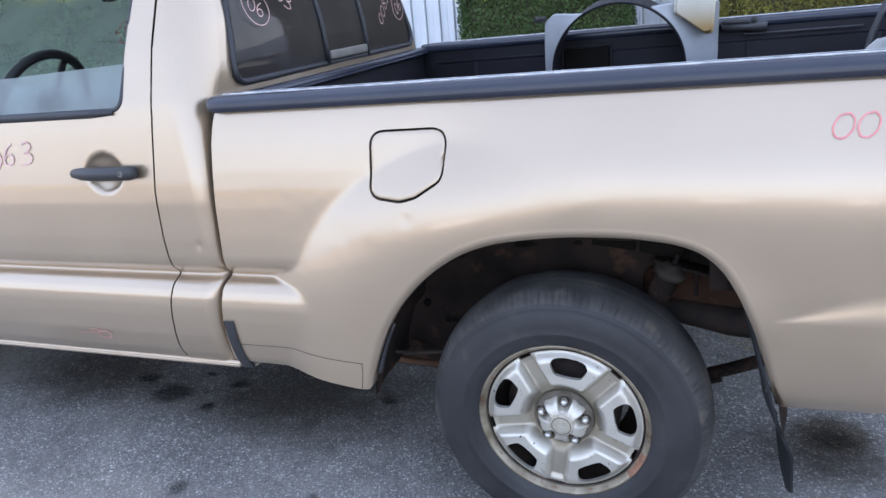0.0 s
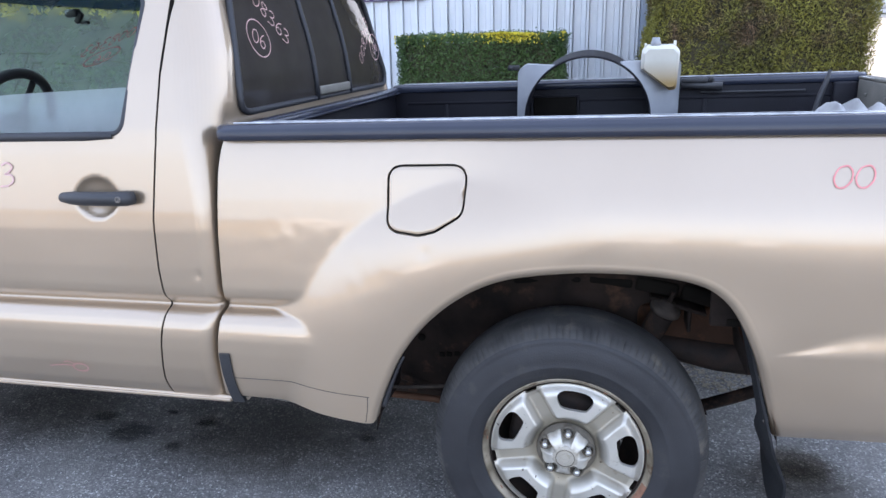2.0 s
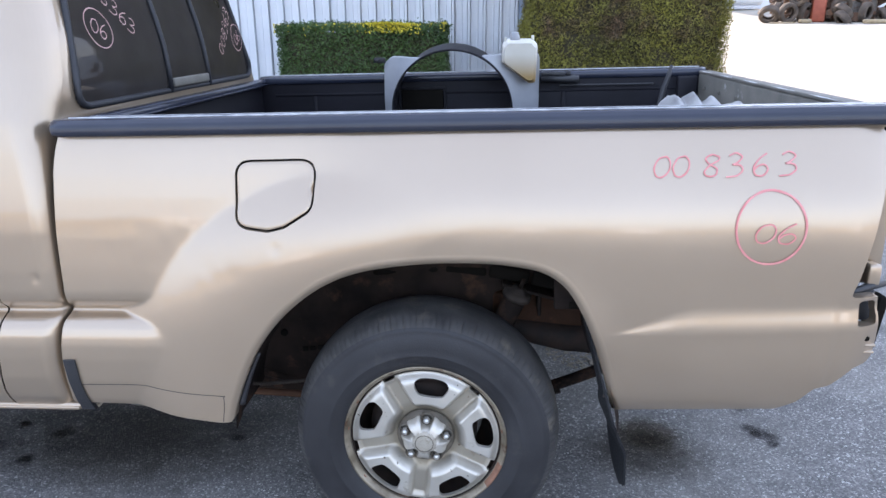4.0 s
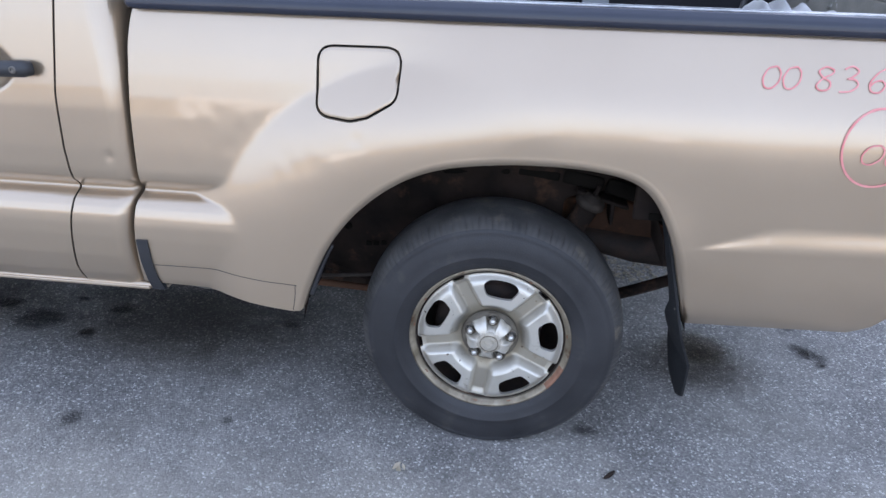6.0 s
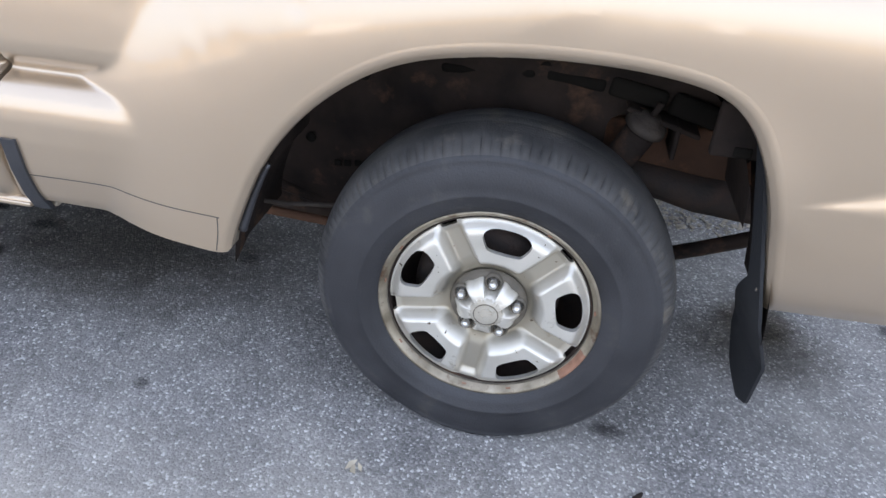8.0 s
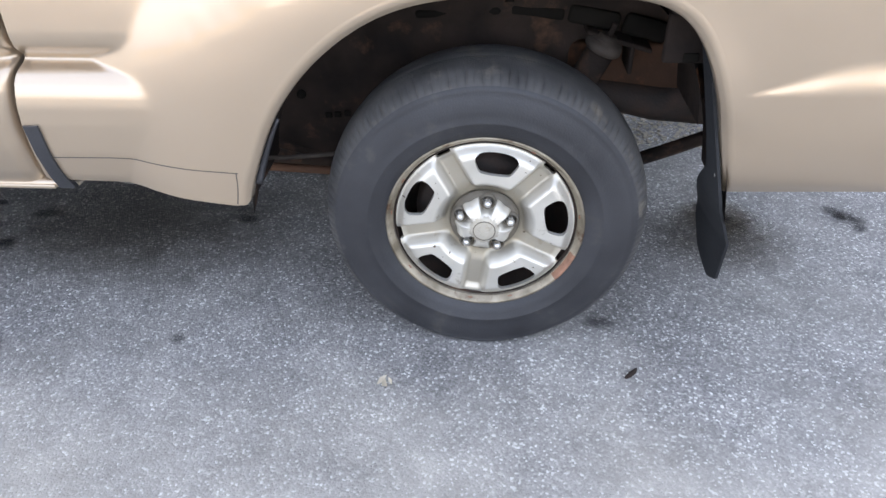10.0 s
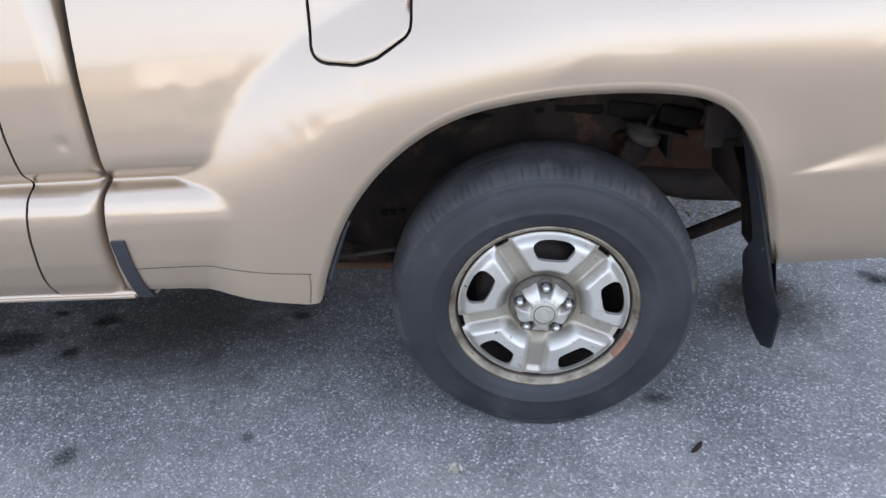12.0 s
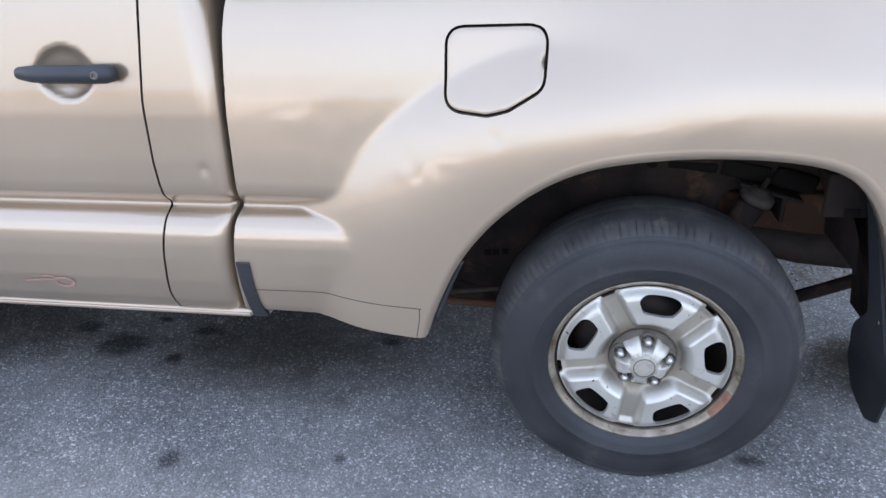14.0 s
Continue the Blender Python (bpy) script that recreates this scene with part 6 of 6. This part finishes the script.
build_hedge("tall clipped olive green hedge beside the metal wall", 0.42, 2.32, 7.0, 8.4, 6.4, 400000, 0.0160, LEAF, 0.09, 5, (), 0.24)
# gold along this hedge's top paints its sunlit edge
build_hedge("tall dark green hedge ahead of the truck", -12.0, -5.6, 8.4, 9.6, 2.10, 26000, 0.05, LEAF_DARK, 0.12, 9, ((-7.4, 1.4, 4500),))


# ---- corrugated building ----
def build_wall():
    root = empty("wall_north", pose(0, 0, 0))
    tagged(root, "white painted corrugated metal building wall", "wall", kind="structure")
    x_end, y, z0, z1 = 0.42, 9.6, 0.0, 12.5
    pitch, cover = 0.205, 0.82
    prof = []
    for k in range(4):
        s = k * pitch
        prof += [(s, 0.0), (s + 0.070, 0.0), (s + 0.080, -0.006), (s + 0.090, 0.0), (s + 0.146, 0.0), (s + 0.147, 0.080), (s + 0.155, 0.080), (s + 0.157, -0.045), (s + 0.186, -0.045), (s + 0.188, 0.080), (s + 0.195, 0.080), (s + 0.196, 0.0)]
    prof.append((cover - 0.004, 0.0))
    verts = [(px, py, z) for px, py in prof for z in (z0, z1)]
    faces = [(2 * i, 2 * i + 2, 2 * i + 3, 2 * i + 1) for i in range(len(prof) - 1)]
    me = mesh_from("wall_panel", verts, faces, False)
    me.materials.append(WHITE_METAL)
    for i in range(17):
        ob = new("wall_panel", me)
        ob.parent = root
        ob.location = (x_end - cover * (i + 1), y - 0.003 * (i % 2), 0)
    part("wall_core", box_bm(14.0, 5.0, z1, 0.01, (x_end - 7.0, y + 2.60, z1 / 2)), WHITE_METAL, root)
    part("corner_trim", box_bm(0.10, 0.12, z1, 0.008, (x_end + 0.045, y - 0.01, z1 / 2)), BLUE_TRIM, root)
    sg = empty("banner", pose(-3.05, y - 0.05, 1.87))
    tagged(sg, "purple banner with white lettering on the metal wall", "banner")
    part("cloth", box_bm(1.40, 0.012, 0.62, 0.003, (0, 0, 0.31)), SIGN, sg)
    for k in range(13):
        part("lettering_bar", box_bm(0.055, 0.006, 0.075, 0.002, (-0.10 + 0.058 * k, -0.008, 0.055 + 0.012 * (k % 3 == 1))), PALE, sg)


build_wall()
# unseen low wall, added behind the camera for reflections in the paint
low_wall = empty("wall_south", pose(0, 0, 0))
tagged(low_wall, "unseen low tan wall, added for reflections in the truck's paint", "wall", kind="structure")
part("wall_run", box_bm(44.0, 0.25, 0.50, 0.03, (-2.0, -14.0, 0.25)), TANWALL, low_wall)
# added white blocks that reflect as pale streaks on the truck's side
for x, w, h in ((-7.4, 2.4, 1.15), (0.9, 1.0, 1.10), (3.6, 0.8, 1.2), (10.0, 3.0, 1.2)):
    part("reflection_block", box_bm(w, 0.30, h, 0.03, (x, -14.0, h / 2)), WHITE_METAL, low_wall)


# ---- far yard: heap of tyres and scrap ----
def far_tyre():
    prof = spline([(0.19, -0.05), (0.20, -0.10), (0.27, -0.115), (0.325, -0.09), (0.335, 0.0), (0.325, 0.09), (0.27, 0.115), (0.20, 0.10), (0.19, 0.05)], 4)
    return lathe([tuple(p) for p in prof], 40)


def build_yard():
    me = far_tyre()
    me.materials.append(OLD_TYRE)
    rnd = random.Random(11)
    first = None
    for x, y, h, rx, rz in ((10.25, 26.2, 0.30, 62, 35), (10.95, 26.4, 0.34, 14, 25), (11.32, 26.6, 0.88, 35, -20), (10.75, 26.9, 0.34, 8, 70), (11.7, 26.9, 0.34, 20, 60), (12.45, 25.6, 0.13, 90, 0), (12.75, 26.5, 0.55, 25, 10),
                             (12.50, 25.75, 0.36, 84, 0), (13.5, 26.3, 0.34, 12, 50), (14.2, 26.5, 0.14, 90, 0), (13.2, 27.0, 1.05, 70, 0)):
        z = ground_z(y) + h
        m = pose(x - 0.85, y, z, rx, rnd.uniform(0, 90), rz)
        if first is None:
            first = part("old_tyre", me, None, None, "", m)
            tagged(first, "worn black tyre in a scrap heap", "tyre", "tyre heap")
        else:
            copy_thing(first, m)
    for k, (x, y, sx, sy, sz, mt, nm, lb) in enumerate(((16.10, 26.9, 0.45, 0.4, 0.85, REDMETAL, "scrap_panel", "rusty red scrap metal in the yard"), (17.4, 27.2, 1.4, 0.6, 0.7, STEEL, "scrap_panel", "grey scrap metal in the yard"),
                                                       (15.35, 26.0, 0.45, 0.2, 0.14, WOOD, "timber_block", "pale timber block on the yard"), (14.55, 25.9, 0.8, 0.18, 0.05, WOOD, "timber_block", "pale timber block on the yard"), (17.3, 25.2, 0.8, 0.3, 0.14, WOOD, "timber_block", "pale timber block on the yard"))):
        bm = box_bm(sx, sy, sz, 0.05, (0, 0, sz / 2))
        tagged(part(nm, bm, mt, None, "", pose(x - 4.80, y, ground_z(y), 0, 0, 15 * (k % 3) - 10)), lb, "scrap")
    van = empty("white_container", pose(10.25, 33.0, ground_z(33.0), 0, 0, 20))
    tagged(van, "white container standing far off in the sunny yard", "container")
    part("body", box_bm(2.0, 1.6, 1.55, 0.22, (0, 0, 0.93), None, 4), WHITE_METAL, van)
    part("skid", box_bm(1.7, 1.4, 0.16, 0.02, (0, 0, 0.08)), WHITE_METAL, van)
    # loose scrap behind the tyres
    rs = np.random.RandomState(8)
    chunks = []
    for k in range(330):
        x, y = rs.uniform(10.0, 16.4), rs.uniform(26.7, 29.2)
        h = rs.uniform(0, 1.0) * (0.8 + 0.7 * (y - 26.7))
        sx, sy, sz = rs.uniform(0.08, 0.75), rs.uniform(0.05, 0.4), rs.uniform(0.04, 0.35)
        chunks.append(box_bm(sx, sy, sz, 0.0, (x, y, ground_z(y) + h + sz / 2), pose(0, 0, 0, rs.uniform(-25, 25), rs.uniform(-35, 35), rs.uniform(0, 180))))
    tagged(part("scrap_heap", join_bm(*chunks), SCRAP), "rusty brown heap of mixed scrap metal in the yard", "scrap heap", kind="stuff")
    back = part("far_fence", box_bm(60, 0.2, 5.0, 0.02, (22, 40, 3.0)), WHITE_METAL)
    tagged(back, "pale far boundary wall of the yard", "wall", kind="structure")


build_yard()


# ---- small things on the asphalt ----
def blot(name, x, y, r, seed, material, label, lift=0.004, squash=1.0):
    """A flat, ragged-edged blot, for stains and painted shade."""
    n, rings = 40, 5
    verts, faces = [(0, 0, 0)], []
    for k in range(1, rings + 1):
        for i in range(n):
            g = 2 * math.pi * i / n
            rr = k / rings * (1.04 + 0.02 * noise.noise(Vector((1.6 * math.cos(g), 1.6 * math.sin(g), seed))))
            verts.append((rr * math.cos(g), rr * math.sin(g), 0))
    for i in range(n):
        faces.append((0, 1 + i, 1 + (i + 1) % n))
        for k in range(rings - 1):
            a = 1 + k * n
            faces.append((a + i, a + n + i, a + n + (i + 1) % n, a + (i + 1) % n))
    ob = tagged(part(name, mesh_from(name, verts, faces), material, None, "", pose(x, y, lift)), label, "stain")
    ob.scale = (r, r * squash, 1)


# blots of radius 0.2 and up also paint the truck's shade onto the asphalt
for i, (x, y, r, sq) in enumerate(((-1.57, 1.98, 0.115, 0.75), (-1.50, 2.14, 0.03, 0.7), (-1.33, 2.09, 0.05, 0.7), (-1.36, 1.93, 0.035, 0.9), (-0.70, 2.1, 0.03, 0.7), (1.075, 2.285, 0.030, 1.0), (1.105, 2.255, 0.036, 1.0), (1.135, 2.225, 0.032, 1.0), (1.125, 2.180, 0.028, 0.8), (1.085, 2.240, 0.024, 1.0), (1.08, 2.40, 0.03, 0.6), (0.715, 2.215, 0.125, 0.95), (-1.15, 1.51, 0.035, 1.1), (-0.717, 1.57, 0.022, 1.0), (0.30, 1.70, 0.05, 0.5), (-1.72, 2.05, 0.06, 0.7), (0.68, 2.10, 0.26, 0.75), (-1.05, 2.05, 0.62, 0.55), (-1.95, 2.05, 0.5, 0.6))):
    blot("oil_spot", x, y, 1.25 * r, i * 3.7, OIL if r < 0.12 else WET if r < 0.2 else STAIN_SHADE, "dark oil stain on the asphalt, the wide ones with painted shade", 0.0025 + 0.0007 * i, sq)
leaf_ob = leaf_cloud(3, lambda c, r: (np.array([(0, 0, 0.012), (0.012, 0.004, 0.016), (-0.008, 0.012, 0.010)]), np.tile((0.0, 0, 1.0), (3, 1))), 0.016, DRYLEAF, np.random.RandomState(2), 2.5)
tagged(part("dry_leaf", leaf_ob, None, None, "", pose(-0.204, 1.461, 0.001)), "dry crumpled tan leaf on the asphalt", "leaf")
tagged(part("stick", tube([(-0.015, -0.014, 0.005), (-0.004, -0.006, 0.007), (0.006, 0.004, 0.007), (0.014, 0.016, 0.005)], [0.003, 0.006, 0.006, 0.003], 8), UNDER, None, "", pose(0.353, 1.537, 0)), "short dark stick on the asphalt", "stick")
dust = []
rd = np.random.RandomState(6)
for k in range(520):
    r, g, q = 0.26 * rd.rand() ** 0.5, rd.uniform(0, 6.28), rd.uniform(0.002, 0.007)
    dust.append(box_bm(2 * q, 1.6 * q, 0.6 * q, 0.0, (r * math.cos(g), 0.7 * r * math.sin(g), 0.3 * q), pose(0, 0, 0, 0, 0, math.degrees(g) * 3)))
tagged(part("tan_chips", join_bm(*dust), PALE_TAN, None, "", pose(0.66, 2.85, 0.001)), "pale tan chips scattered on the asphalt behind the wheel", "sand", kind="stuff")
